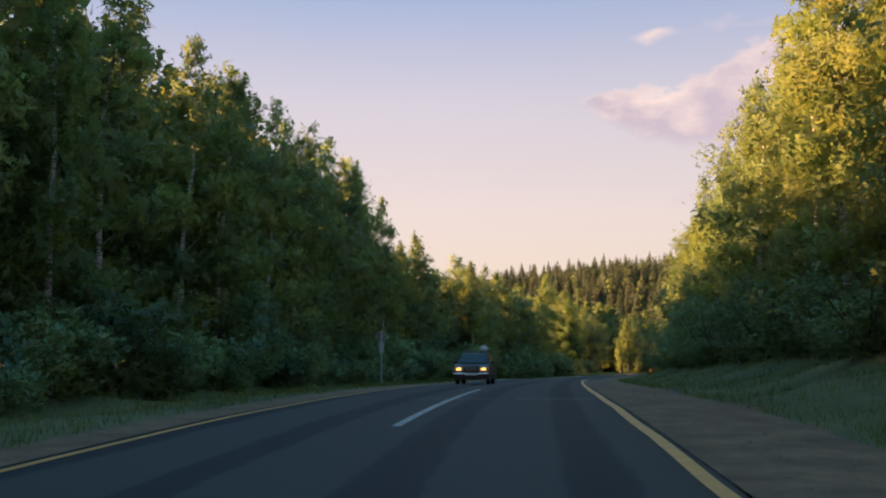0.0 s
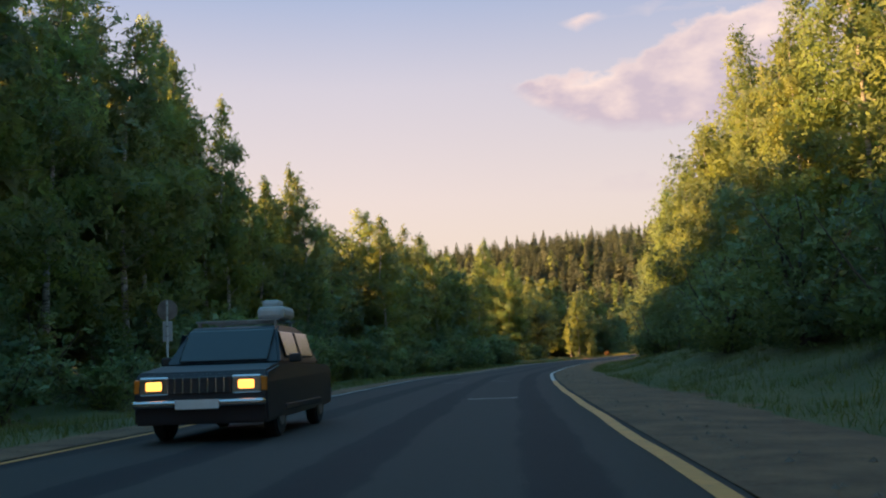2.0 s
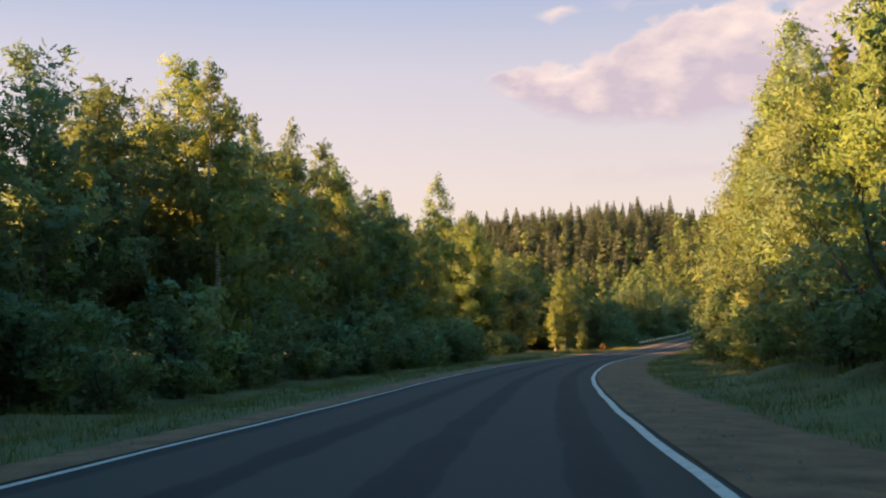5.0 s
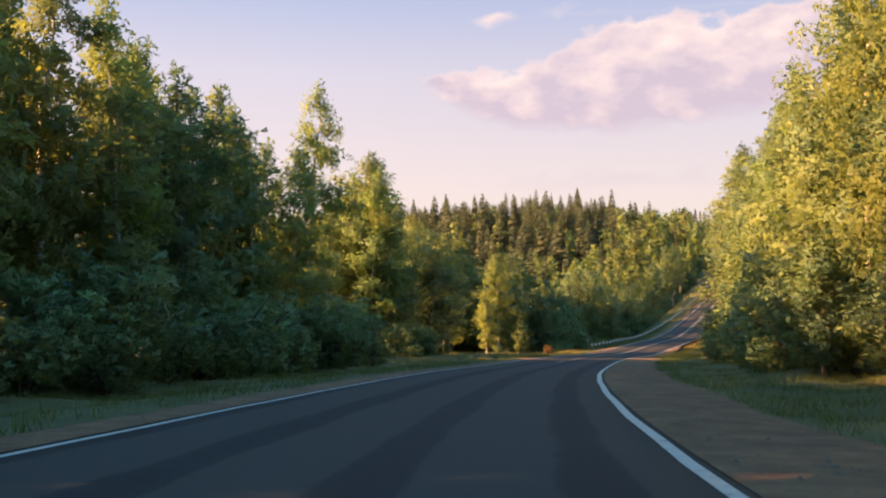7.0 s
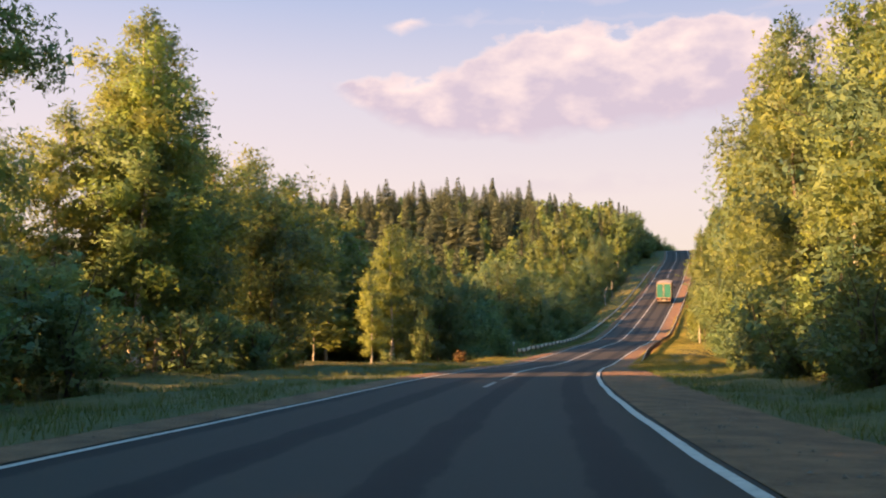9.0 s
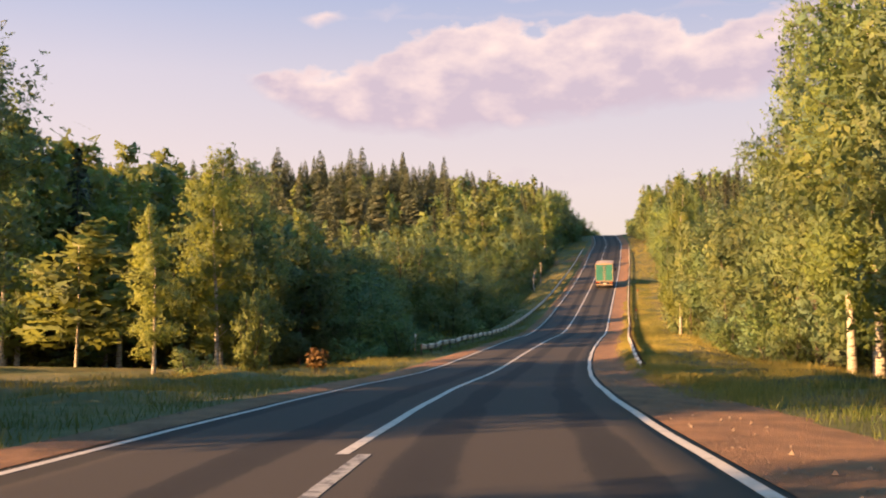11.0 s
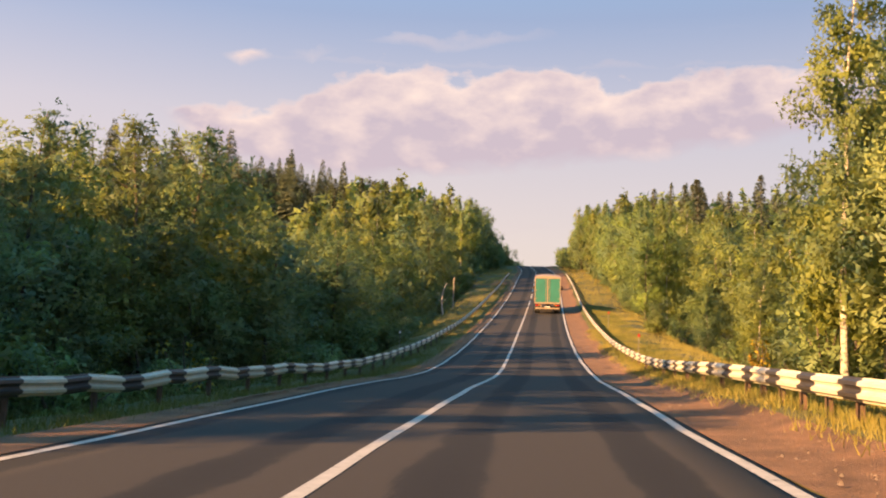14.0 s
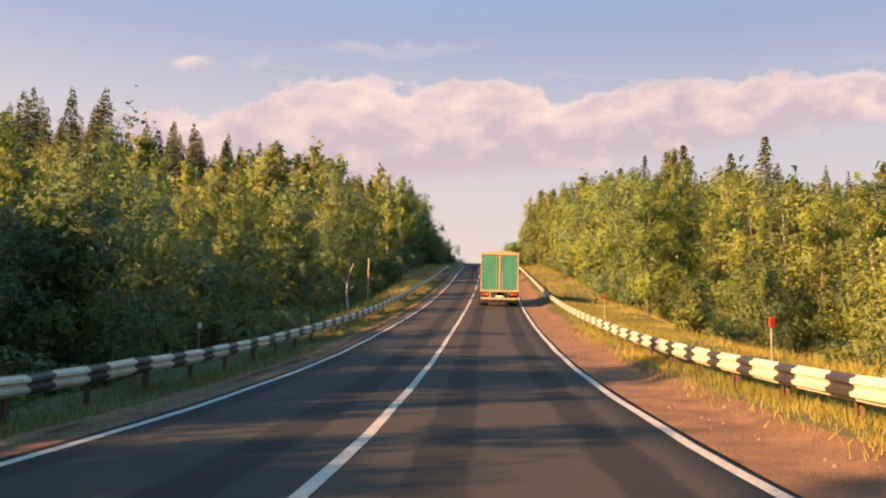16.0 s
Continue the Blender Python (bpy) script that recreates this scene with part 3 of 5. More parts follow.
def plant(kind, s, u, height, squeeze=1.0, sink=0.1):
    """Stands one tree of that kind on the land at s, u."""
    x, y, z = ground_at(s, u)[0]
    group = "trees beside the road"
    rng = np.random.default_rng(int(abs(s * 131 + u * 977)))
    turn = rng.uniform(0, 6.28)
    lean = rng.uniform(0.9, 1.15)
    if kind in ("birch", "near_birch"):
        k = height / 14.0
        pool = BIRCH if kind == "birch" else BIRCH_NEAR
        return tree("birch_tree", pool[rng.integers(len(pool))], "trunk", (x, y, z - sink), turn, (k * squeeze * lean, k * squeeze * lean, k),
                    "tall birch with pale trunk and sunlit yellow-green leaves", "tree", group)
    if kind == "far_birch":
        DEEP.append(((x, y, z - sink), turn, height / 14.0, squeeze * lean))
        return None
    if kind in ("alder", "near_alder"):
        k = height / 11.0
        pool = ALDER if kind == "alder" else ALDER_NEAR
        return tree("alder_tree", pool[rng.integers(len(pool))], "trunk", (x, y, z - sink), turn, (k * squeeze * lean, k * squeeze * lean, k),
                    "dense dark green alder at the edge of the wood", "tree", group)
    if kind == "aspen":
        k = height / 9.0
        return tree("aspen_tree", ASPEN[rng.integers(len(ASPEN))], "trunk", (x, y, z - sink), turn, (k * squeeze * lean, k * squeeze * lean, k),
                    "young aspen with a rounded light green crown", "tree", group)
    if kind == "spruce":
        k = height / 16.0
        return tree("spruce_tree", SPRUCE[rng.integers(len(SPRUCE))], "trunk", (x, y, z - sink), turn, (k * squeeze * lean, k * squeeze * lean, k),
                    "dark pointed spruce with drooping boughs", "tree", group)
    if kind == "willow":
        k = height / 4.2
        return tree("willow_bush", WILLOW[rng.integers(len(WILLOW))], "stem", (x, y, z - sink), turn, (k * squeeze, k * squeeze, k),
                    "pale silvery-green willow bush on the bank", "bush", "bushes beside the road")
    k = height / 4.0
    pool = BUSH_NEAR if (u > 0 and s < 330) or 195 < s < 260 else BUSH
    return tree("roadside_bush", pool[rng.integers(len(pool))], "stem", (x, y, z - sink), turn, (k * squeeze, k * squeeze, k),
                "dense dark green leafy bush beside the road", "bush", "bushes beside the road")


# ---- land and road ----
s_rows = np.concatenate([[-3000, -1200, -600, -350], np.arange(-200, -20, 12.0), np.arange(-20, 330, 2.0), np.arange(330, 520, 5.0), [540, 600, 700, 850, 1200, 2000, 4000]])
u_half = np.concatenate([[0, 2.0, 3.2, 3.7, 4.4, 5.0, 5.6, 6.2], np.arange(7, 22, 1.0), np.arange(23, 60, 3.0), [65, 80, 100, 130, 170, 230, 320, 450, 650, 950, 1500, 3000]])
u_cols = np.concatenate([-u_half[:0:-1], u_half])
sheet = np.stack([ground_at(s_rows, np.full(len(s_rows), u)) for u in u_cols], 1)
sheet[:, np.abs(u_cols) < 3.3, 2] -= 0.12
ground = new("ground", grid_mesh("ground", sheet, SOIL))
tagged(ground, "grassy verges and forest floor with straw and bare soil", "ground", kind="structure")

s_road = np.arange(-200, 560, 2.0)
u_road = np.array([-3.42, -3.38, -2.6, -1.3, 0, 1.3, 2.6, 3.38, 3.42])
rows, uvs = [], []
for u in u_road:
    jag = 0.03 * np.sin(s_road * 1.7 + u) + 0.02 * np.sin(s_road * 0.61) if abs(u) > 3.3 else 0
    xy, z = across(s_road, u + jag)
    rows.append(np.column_stack([xy, z + (0.02 * (1 - abs(u) / 4) if abs(u) < 3.4 else -0.12)]))
    uvs.append(np.column_stack([np.full(len(s_road), u), s_road]))
road = new("road", grid_mesh("road", np.stack(rows, 1), ASPHALT, np.stack(uvs, 1)))
tagged(road, "dark patched two-lane asphalt road climbing a hill", "road", kind="structure")


def shoulder(side):
    s = np.arange(-200, 560, 1.0)
    out = []
    for u in (3.36, 4.1, 4.8, 5.5, 6.1):
        edge = 0.28 * np.sin(s * 0.37 + side) + 0.2 * np.sin(s * 1.3) + 0.13 * np.sin(s * 2.9 + 1) if u > 6 else (0.5 * 0.28 * np.sin(s * 0.37 + side) if u > 5.5 else 0)
        squeeze = 2.25 - 0.5 * ease(195, 212, s) - 1.0 * ease(200, 208, s) * (1 - ease(224, 236, s)) + 0.95 * ease(230, 244, s) if side < 0 else 1.1 * ease(195, 225, s)
        wide = u - squeeze * max(0, u - 4.2) / 2.1
        g = ground_at(s, side * (wide + edge))
        g[:, 2] += (0.012 if u < 3.9 else 0.035 if u < 6 else -0.05)
        out.append(g)
    if side < 0:
        out = out[::-1]
    return grid_mesh("shoulder", np.stack(out, 1), GRAVEL)


for side in (1, -1):
    tagged(new("shoulder", shoulder(side)), "reddish brown gravel shoulder along the asphalt", "shoulder", kind="structure")


track = np.stack([ground_at(np.linspace(a, b, 9), np.linspace(-3.6, -17.0, 9)) + [0, 0, 0.05] for a, b in ((370.0, 362.0), (373.0, 364.0), (379.0, 366.5), (383.0, 368.0))], 1)
tagged(new("side_track", grid_mesh("side_track", track, GRAVEL)), "sandy side track leaving the road on the hill", "track", kind="structure")


def line_piece(name, s0, s1, u, width, mat, label, wave=0.0):
    rows = strip(s0, s1, u - width / 2, u + width / 2, 0.006 + 0.02 * (1 - abs(u) / 4), wave=wave)
    return tagged(new(name, grid_mesh(name, rows, mat)), label, "road marking", kind="structure")


line_piece("edge_line", -200, 69, 3.2, 0.16, YELLOW_LINE, "worn yellow edge line on the asphalt", 0.015)
line_piece("edge_line", 69, 540, 3.2, 0.145, WHITE_LINE, "white painted edge line on the asphalt", 0.015)
line_piece("edge_line", -200, 56, -3.2, 0.115, YELLOW_LINE, "worn yellow edge line on the asphalt", 0.015)
line_piece("edge_line", 56, 540, -3.2, 0.115, WHITE_LINE, "white painted edge line on the asphalt", 0.015)
line_piece("centre_line", 187, 330, -0.42, 0.135, WHITE_LINE, "solid white centre line", 0.01)
for a in np.arange(332, 520, 12.0):
    line_piece("centre_line", a, a + 8, -0.42, 0.135, WHITE_LINE, "dash of the white centre line")
for a, b in ((-12, -2), (14, 31), (173, 177), (180, 187)):
    line_piece("centre_line", a, b, -0.2, 0.14, WORN_LINE, "faded dash of the white centre line")


def cross_mark(s, u0, u1, width):
    """A worn pale stripe across a lane."""
    rows = strip(s, s + width, u0, u1, 0.024, step=width)
    tagged(new("cross_mark", grid_mesh("cross_mark", rows, WORN_LINE)), "worn pale stripe across the lane", "road marking", kind="structure")


for s, u0, u1, w in ((22.5, -1.2, 0.7, 0.09), (22.6, 1.2, 3.0, 0.1), (36.5, -2.6, -1.9, 0.12), (37.0, -1.7, 1.9, 0.08), (54.0, 0.9, 2.0, 0.3), (70.0, -1.0, -0.1, 0.14), (70.5, 0.8, 1.5, 0.2), (76.0, 0.7, 1.2, 0.25)):
    cross_mark(s, u0, u1, w)


# ---- the woods beside the road ----
def belt(kinds, s0, s1, step, u0, u1, h0, h1, squeeze=1.0):
    rng = np.random.default_rng(int(abs(s0 * 37 + s1 * 11 + u0 * 101 + h0 * 13)))
    s = s0
    while s < s1:
        u = rng.uniform(u0, u1)
        plant(kinds[rng.integers(len(kinds))], s + rng.uniform(-0.4, 0.4) * step, u, rng.uniform(h0, h1), squeeze)
        s += step * rng.uniform(0.75, 1.25)


# how high the wood stands along the road, every 16 m from s = 32, in rows at u to the side
WOOD_TOPS = {
    -28: (20, 20, 20, 20, 20, 17.2, 20, 18.1, 20, 18.6, 15, 20, 17.5, 16.7, 13.3, 14.5, 16.5, 15.1, 15.4, 16.8, 17.4, 18, 17, 16.2, 16.8, 16.4, 16, 15.5, 15.6, 17.1),
    -21: (20, 20, 20, 20, 19.5, 15.9, 14.7, 17.4, 16.6, 15, 13.9, 14.5, 12.4, 15.0, 12.3, 14.6, 13.6, 13.2, 14.9, 16.7, 17.1, 16.3, 15.9, 16, 16.5, 16.3, 15.9, 15.4, 15.9, 18.3),
    -17: (18.8, 17.6, 18.8, 18.1, 15, 13.5, 15.3, 14.4, 13.5, 12.1, 13.1, 13.2, 10.7, 11.0, 12.5, 13.4, 12.2, 13.6, 14.9, 16.6, 16.2, 15.5, 15.1, 15.3, 15.8, 16.3, 16.3, 16, 15.7, 16.1),
    -14: (15.6, 15.9, 16.7, 14.9, 13.1, 11.9, 13.8, 13, 11.6, 11.5, 10.9, 9.8, 9.8, 9.5, 12.0, 11.8, 11.7, 12.7, 15.2, 15.5, 15.4, 14.8, 14.5, 14.4, 14.1, 13.6, 13.8, 13.8, 13.8, 13.5),
    11.5: (15, 15, 11.3, 11.8, 11.3, 11.5, 12.3, 13.6, 12.2, 13.5, 14.1, 14.1, 11.2, 10, 11.2, 8.5, 6.3, 9, 10.7, 11.5, 12.3, 12.8, 13.2, 13.3, 14, 14.4, 14.9, 14.8, 14.9, 15),
    13: (17.5, 17.5, 14.5, 13.2, 14.4, 14.9, 16.4, 16.8, 15.7, 15.3, 17.1, 17.3, 14.3, 12, 12.5, 10.8, 7.5, 9.5, 11.9, 12.6, 13.1, 13.4, 13.7, 13.9, 14.5, 15, 15.3, 15.5, 16.5, 17.5),
    17: (16.5, 16.5, 16.5, 16.5, 16.5, 16.5, 16.5, 16.5, 16.5, 16.5, 16.5, 16.5, 16.5, 16.5, 15.5, 16.4, 11.5, 9.9, 12.1, 14.3, 14.8, 14.7, 14.5, 14.9, 15.6, 16.1, 16.5, 16.5, 16.5, 16.5),
    22: (16, 16, 16, 16, 16, 16, 16, 16, 16, 16, 16, 16, 16, 16, 16, 16, 16, 11.1, 11, 13.9, 14.9, 16, 15.9, 16, 16, 16, 16, 16, 16, 16),
}
ROWS = {-1: (-28, -21, -17, -14), 1: (11.5, 13, 17, 22)}


def wood_top(s, u):
    """The height of the wood's trees at s, u."""
    side = ROWS[1 if u > 0 else -1]
    return float(np.interp(u, side, [np.interp(s, np.arange(32, 500, 16), WOOD_TOPS[k]) for k in side]))


def wood(kinds, s0, s1, step, u0, u1, low=0.86, squeeze=1.0, high=1.0):
    """A row of trees between low and high times as high as the wood."""
    rng = np.random.default_rng(int(abs(s0 * 37 + s1 * 11 + u0 * 101 + low * 1300)))
    s = s0
    while s < s1:
        at, u = s + rng.uniform(-0.4, 0.4) * step, rng.uniform(u0, u1)
        plant(kinds[rng.integers(len(kinds))], at, u, wood_top(at, u) * rng.uniform(low, high), squeeze)
        s += step * rng.uniform(0.75, 1.25)


# single trees that stand out along the way
for kind, s, u, h, q in (("birch", 87.9, -15.4, 16.8, 0.8), ("birch", 90.3, -19.6, 20.6, 0.85), ("birch", 100.5, -16.4, 15.0, 0.75), ("birch", 102.2, -14.9, 15.1, 0.85),
                         ("birch", 124.5, -17.4, 15.5, 1.15), ("birch", 122.6, -13.8, 14.8, 1.1), ("birch", 78.0, -16.2, 18.0, 0.75), ("near_birch", 79.5, 12.6, 14.3, 0.9), ("birch", 134.0, -16.5, 15.2, 0.9), ("birch", 139.0, -17.2, 15.5, 0.9), ("birch", 144.5, -16.5, 15.5, 0.9), ("birch", 150.5, -17.0, 15.5, 0.9), ("birch", 156.2, -18.5, 15.7, 0.9), ("birch", 168.2, -17.3, 13.1, 0.8), ("birch", 160.0, -17.0, 14.5, 0.9), ("birch", 164.5, -18.2, 14.5, 0.9), ("birch", 168.7, -19.5, 15.6, 0.8), ("near_birch", 171.6, -16.1, 17.4, 0.95),
                         ("near_birch", 184.2, -16.8, 15.6, 1.3), ("near_birch", 185.8, -15.9, 15.4, 1.15), ("near_birch", 181.6, -18.6, 10.6, 1.3), ("near_alder", 190.5, -17.0, 11.4, 1.2), ("aspen", 195.0, -17.5, 11.4, 1.0), ("near_alder", 197.8, -16.4, 11.8, 1.2), ("aspen", 200.8, -17.8, 12.6, 1.0), ("near_alder", 205.0, -17.0, 12.2, 1.15), ("near_birch", 183.0, -15.6, 14.2, 1.2), ("near_birch", 186.6, -17.6, 14.6, 1.2), ("aspen", 179.5, -21.0, 9.0, 1.1), ("aspen", 183.0, -22.5, 9.5, 1.1), ("aspen", 188.5, -15.6, 7.6, 1.0), ("near_alder", 207.0, -18.4, 12.6, 1.0), ("alder", 197.0, -15.0, 9.5, 1.0), ("aspen", 287.0, -12.0, 9.6, 1.05), ("near_alder", 235.0, -14.6, 9.8, 1.15), ("near_alder", 239.0, -15.2, 9.4, 1.15), ("near_alder", 243.5, -17.2, 9.9, 1.1), ("near_alder", 247.0, -14.4, 10.9, 1.1), ("near_alder", 250.5, -16.6, 11.3, 1.1), ("near_alder", 254.5, -15.0, 12.0, 1.1), ("near_alder", 262.0, -14.6, 13.4, 1.0), ("near_alder", 266.2, -14.0, 13.6, 1.0), ("near_alder", 270.2, -14.4, 13.0, 0.95), ("near_birch", 258.0, -15.5, 12.2, 1.0), ("spruce", 234.0, -29.0, 15.6, 1.2), ("spruce", 237.0, -30.5, 15.4, 1.2), ("aspen", 314.7, 10.4, 8.1, 0.95), ("bush", 216.5, -13.2, 1.9, 1.2), ("near_birch", 215.7, -14.6, 7.0, 0.92), ("willow", 219.5, -11.7, 4.3, 0.55),
                         ("near_alder", 216.5, -23.0, 5.6, 1.1), ("near_birch", 226.5, -16.2, 11.6, 1.15), ("near_alder", 231.5, -15.2, 8.0, 1.1), ("near_birch", 229.5, -17.4, 13.0, 1.1), ("near_alder", 233.8, -17.2, 14.0, 0.9), ("near_birch", 236.5, -19.5, 13.6, 0.9), ("near_alder", 226.5, -14.4, 6.0, 1.0), ("near_alder", 205.0, -19.5, 6.5, 1.1), ("spruce", 231.0, -29.5, 14.4, 1.1), ("birch", 242.4, -20.0, 14.2, 0.9), ("near_birch", 251.9, 9.0, 12.2, 0.68), ("near_birch", 253.0, 10.4, 10.4, 0.6), ("near_alder", 249.4, 9.6, 8.2, 0.95), ("near_alder", 246.0, 11.2, 9.5, 1.0), ("near_alder", 242.0, 11.4, 10.0, 1.0), ("near_alder", 255.5, 10.4, 7.6, 1.0), ("bush", 253.0, 8.9, 3.6, 1.1), ("near_birch", 216.0, 13.0, 17.2, 0.75), ("near_alder", 222.0, 13.1, 15.4, 0.7),
                         ("birch", 72.9, 13.0, 12.5, 1.0), ("birch", 94.4, 13.5, 12.5, 1.0), ("birch", 193.6, 13.0, 16.5, 0.85), ("willow", 298.0, 9.6, 2.9, 1.1),
                         ("birch", 316.0, 12.5, 11.5, 0.8)):
    plant(kind, s, u, h, q)
# left side, first stretch: a tall birch front with alders and bushes below
belt(["birch", "birch", "alder"], -6, 28, 5.0, -17.0, -14.5, 15.0, 17.5)
wood(["birch"], 28, 74, 4.4, -17.5, -14.5, 0.92, 0.9)
wood(["birch", "birch", "alder"], 74, 118, 4.8, -18.5, -15.5, 0.84)
wood(["birch", "alder"], 118, 168, 4.6, -18.5, -15.0, 0.86)
belt(["far_birch"], -6, 30, 4.4, -23.5, -19.5, 16.0, 18.0)
wood(["far_birch"], 30, 90, 4.4, -23.5, -19.5, 0.86)
# three rows added out of sight, to keep the sun off front and verge
belt(["far_birch"], -45, 88, 4.4, -33.0, -26.0, 19.5, 22.0, 1.3)
belt(["far_birch"], -60, -8, 4.6, -20.0, -14.0, 15.5, 18.0, 1.2)
belt(["far_birch"], 88, 150, 3.8, -31.0, -25.0, 12.0, 14.0, 1.3)
wood(["far_birch"], 90, 164, 4.0, -24.0, -20.5, 0.76, 1.2, 0.9)
# one more unseen row, added to stop sun leaking through the front
belt(["far_birch"], 78, 150, 3.6, -41.0, -32.0, 12.5, 14.5, 1.35)
belt(["bush"], 142, 172, 3.4, -12.6, -11.2, 2.6, 3.4, 1.2)
belt(["bush", "bush", "alder"], -4, 176, 3.6, -15.0, -12.6, 3.2, 5.6, 1.25)
belt(["bush"], 168, 200, 3.4, -15.0, -12.6, 2.6, 3.8, 1.25)
belt(["bush"], 174, 204, 4.0, -20.0, -17.5, 2.4, 4.0, 1.2)
belt(["bush"], 20, 170, 5.0, -13.2, -11.6, 2.0, 3.2, 1.3)
belt(["far_birch"], -40, 172, 4.6, -30.0, -22.0, 5.5, 7.5, 2.1)
belt(["far_birch"], 224, 330, 4.4, -28.0, -21.0, 5.5, 7.5, 2.1)
# right side
belt(["near_birch", "near_birch", "near_alder"], 8, 50, 4.2, 11.2, 13.0, 12.5, 15.0)
wood(["near_birch", "near_birch", "near_alder"], 50, 206, 4.2, 11.6, 13.4, 0.84, 0.92)
wood(["far_birch"], 5, 205, 4.8, 15, 19, 0.86)
belt(["bush", "alder", "bush"], 6, 200, 4.2, 9.6, 11.2, 2.8, 5.2, 1.2)
belt(["bush"], 222, 262, 4.0, 10.6, 12.2, 2.4, 3.8, 1.2)
belt(["bush"], 150, 200, 3.4, 9.8, 11.0, 1.9, 3.0, 1.25)
wood(["near_alder", "near_birch"], 206, 256, 4.0, 12.2, 14.6, 0.8, 1.0, 0.93)
wood(["aspen", "near_birch", "near_alder"], 258, 278, 3.6, 12.4, 15.2, 0.56, 1.2, 0.86)
wood(["aspen", "near_alder", "near_birch"], 281, 336, 4.6, 13.6, 16.5, 0.34, 1.1, 0.66)
wood(["aspen", "birch", "alder"], 266, 340, 3.6, 16.5, 21.5, 0.62, 1.2, 0.92)
wood(["far_birch"], 210, 332, 4.4, 17, 23, 0.8)
# the dip: alder and bush thickets below the road
belt(["near_alder"], 236, 305, 4.6, -13.8, -11.2, 6.5, 9.0, 1.2)
belt(["birch"], 226, 238, 3.4, -30, -24, 12.0, 13.2, 1.2)
# five stands added unseen behind the thicket, to block the low sun from it
wood(["far_birch"], 228, 263, 2.8, -33, -23, 0.86, 1.2, 0.96)
belt(["far_birch"], 223, 257, 1.9, -45, -35, 18.5, 20.5, 1.3)
belt(["far_birch"], 256, 272, 1.7, -43, -35, 18.0, 19.5, 1.3)
belt(["far_birch"], 262, 275, 1.5, -32, -25, 13.5, 15.0, 1.3)
belt(["far_birch"], 224, 234, 2.4, -40, -30, 13.0, 15.0, 1.3)
wood(["near_alder"], 240, 262, 4.2, -18.5, -15.5, 0.88, 1.1)
wood(["aspen", "near_birch", "near_alder"], 272, 305, 4.8, -16.5, -13.6, 0.6, 1.0, 0.95)
wood(["birch", "birch", "alder"], 268, 320, 5.0, -22, -17.0, 0.74, 1.1, 0.96)
belt(["bush"], 233, 320, 4.6, -11.4, -9.6, 2.4, 4.2, 1.2)
belt(["bush"], 258, 278, 4.5, 10.8, 12.5, 1.8, 3.6)
belt(["bush", "willow"], 280, 330, 5.0, 11.4, 13.4, 1.3, 2.8)
# unseen stand, added to put the thicket's foot near s = 300 in shade
belt(["far_birch"], 278, 297, 2.0, -40, -32, 14.5, 16.0, 1.3)
# the climb
wood(["birch", "aspen", "alder"], 306, 350, 5.0, -16.0, -12.5, 0.42, 1.0, 0.92)
wood(["birch", "birch", "alder"], 350, 400, 5.0, -14.5, -11.5, 0.45, 0.95, 0.92)
wood(["birch", "birch", "alder"], 400, 466, 4.6, -14.5, -11.5, 0.72, 0.95, 1.0)
wood(["birch", "far_birch"], 312, 362, 5.6, -24, -17, 0.6)
wood(["birch", "far_birch", "spruce"], 362, 494, 5.2, -24, -17, 0.68, 1.0, 1.05)
wood(["birch", "aspen", "birch", "alder"], 322, 360, 5.2, 12.0, 14.5, 0.45, 1.0, 0.95)
wood(["birch", "birch", "alder"], 360, 400, 5.0, 10.5, 13.0, 0.5, 0.95, 0.92)
wood(["birch", "birch", "alder"], 400, 466, 4.6, 10.5, 13.0, 0.72, 0.95, 1.0)
wood(["birch", "far_birch"], 325, 350, 5.4, 16, 23, 0.62)
wood(["birch", "far_birch", "spruce"], 350, 494, 5.2, 16, 25, 0.68, 1.0, 1.05)
wood(["spruce"], 356, 425, 5.6, 20, 34, 0.86, 1.25, 1.1)
wood(["spruce"], 348, 440, 6.0, -34, -24, 0.8, 1.25, 1.0)


belt(["alder"], 424, 458, 4.4, -11.4, -9.2, 7.8, 10.8, 0.85)
belt(["alder"], 424, 458, 4.4, 8.8, 11.0, 7.0, 10.0, 0.85)
# undergrowth at the foot of the trees on the climb
belt(["bush"], 328, 425, 4.6, 9.8, 11.6, 1.8, 3.4, 1.25)
belt(["bush"], 322, 425, 4.6, -12.4, -10.8, 2.4, 4.2, 1.25)
# past the crest, where the woods close in on the road
belt(["bush"], 430, 480, 3.8, -10.5, -8.5, 4.0, 7.0, 1.0)
belt(["bush"], 430, 480, 3.8, 8.0, 10.0, 3.5, 6.0, 1.0)
belt(["bush"], 462, 520, 3.8, -10.0, -7.0, 4.5, 7.0, 1.1)
belt(["bush"], 462, 520, 3.8, 7.6, 10.0, 4.0, 6.0, 1.1)


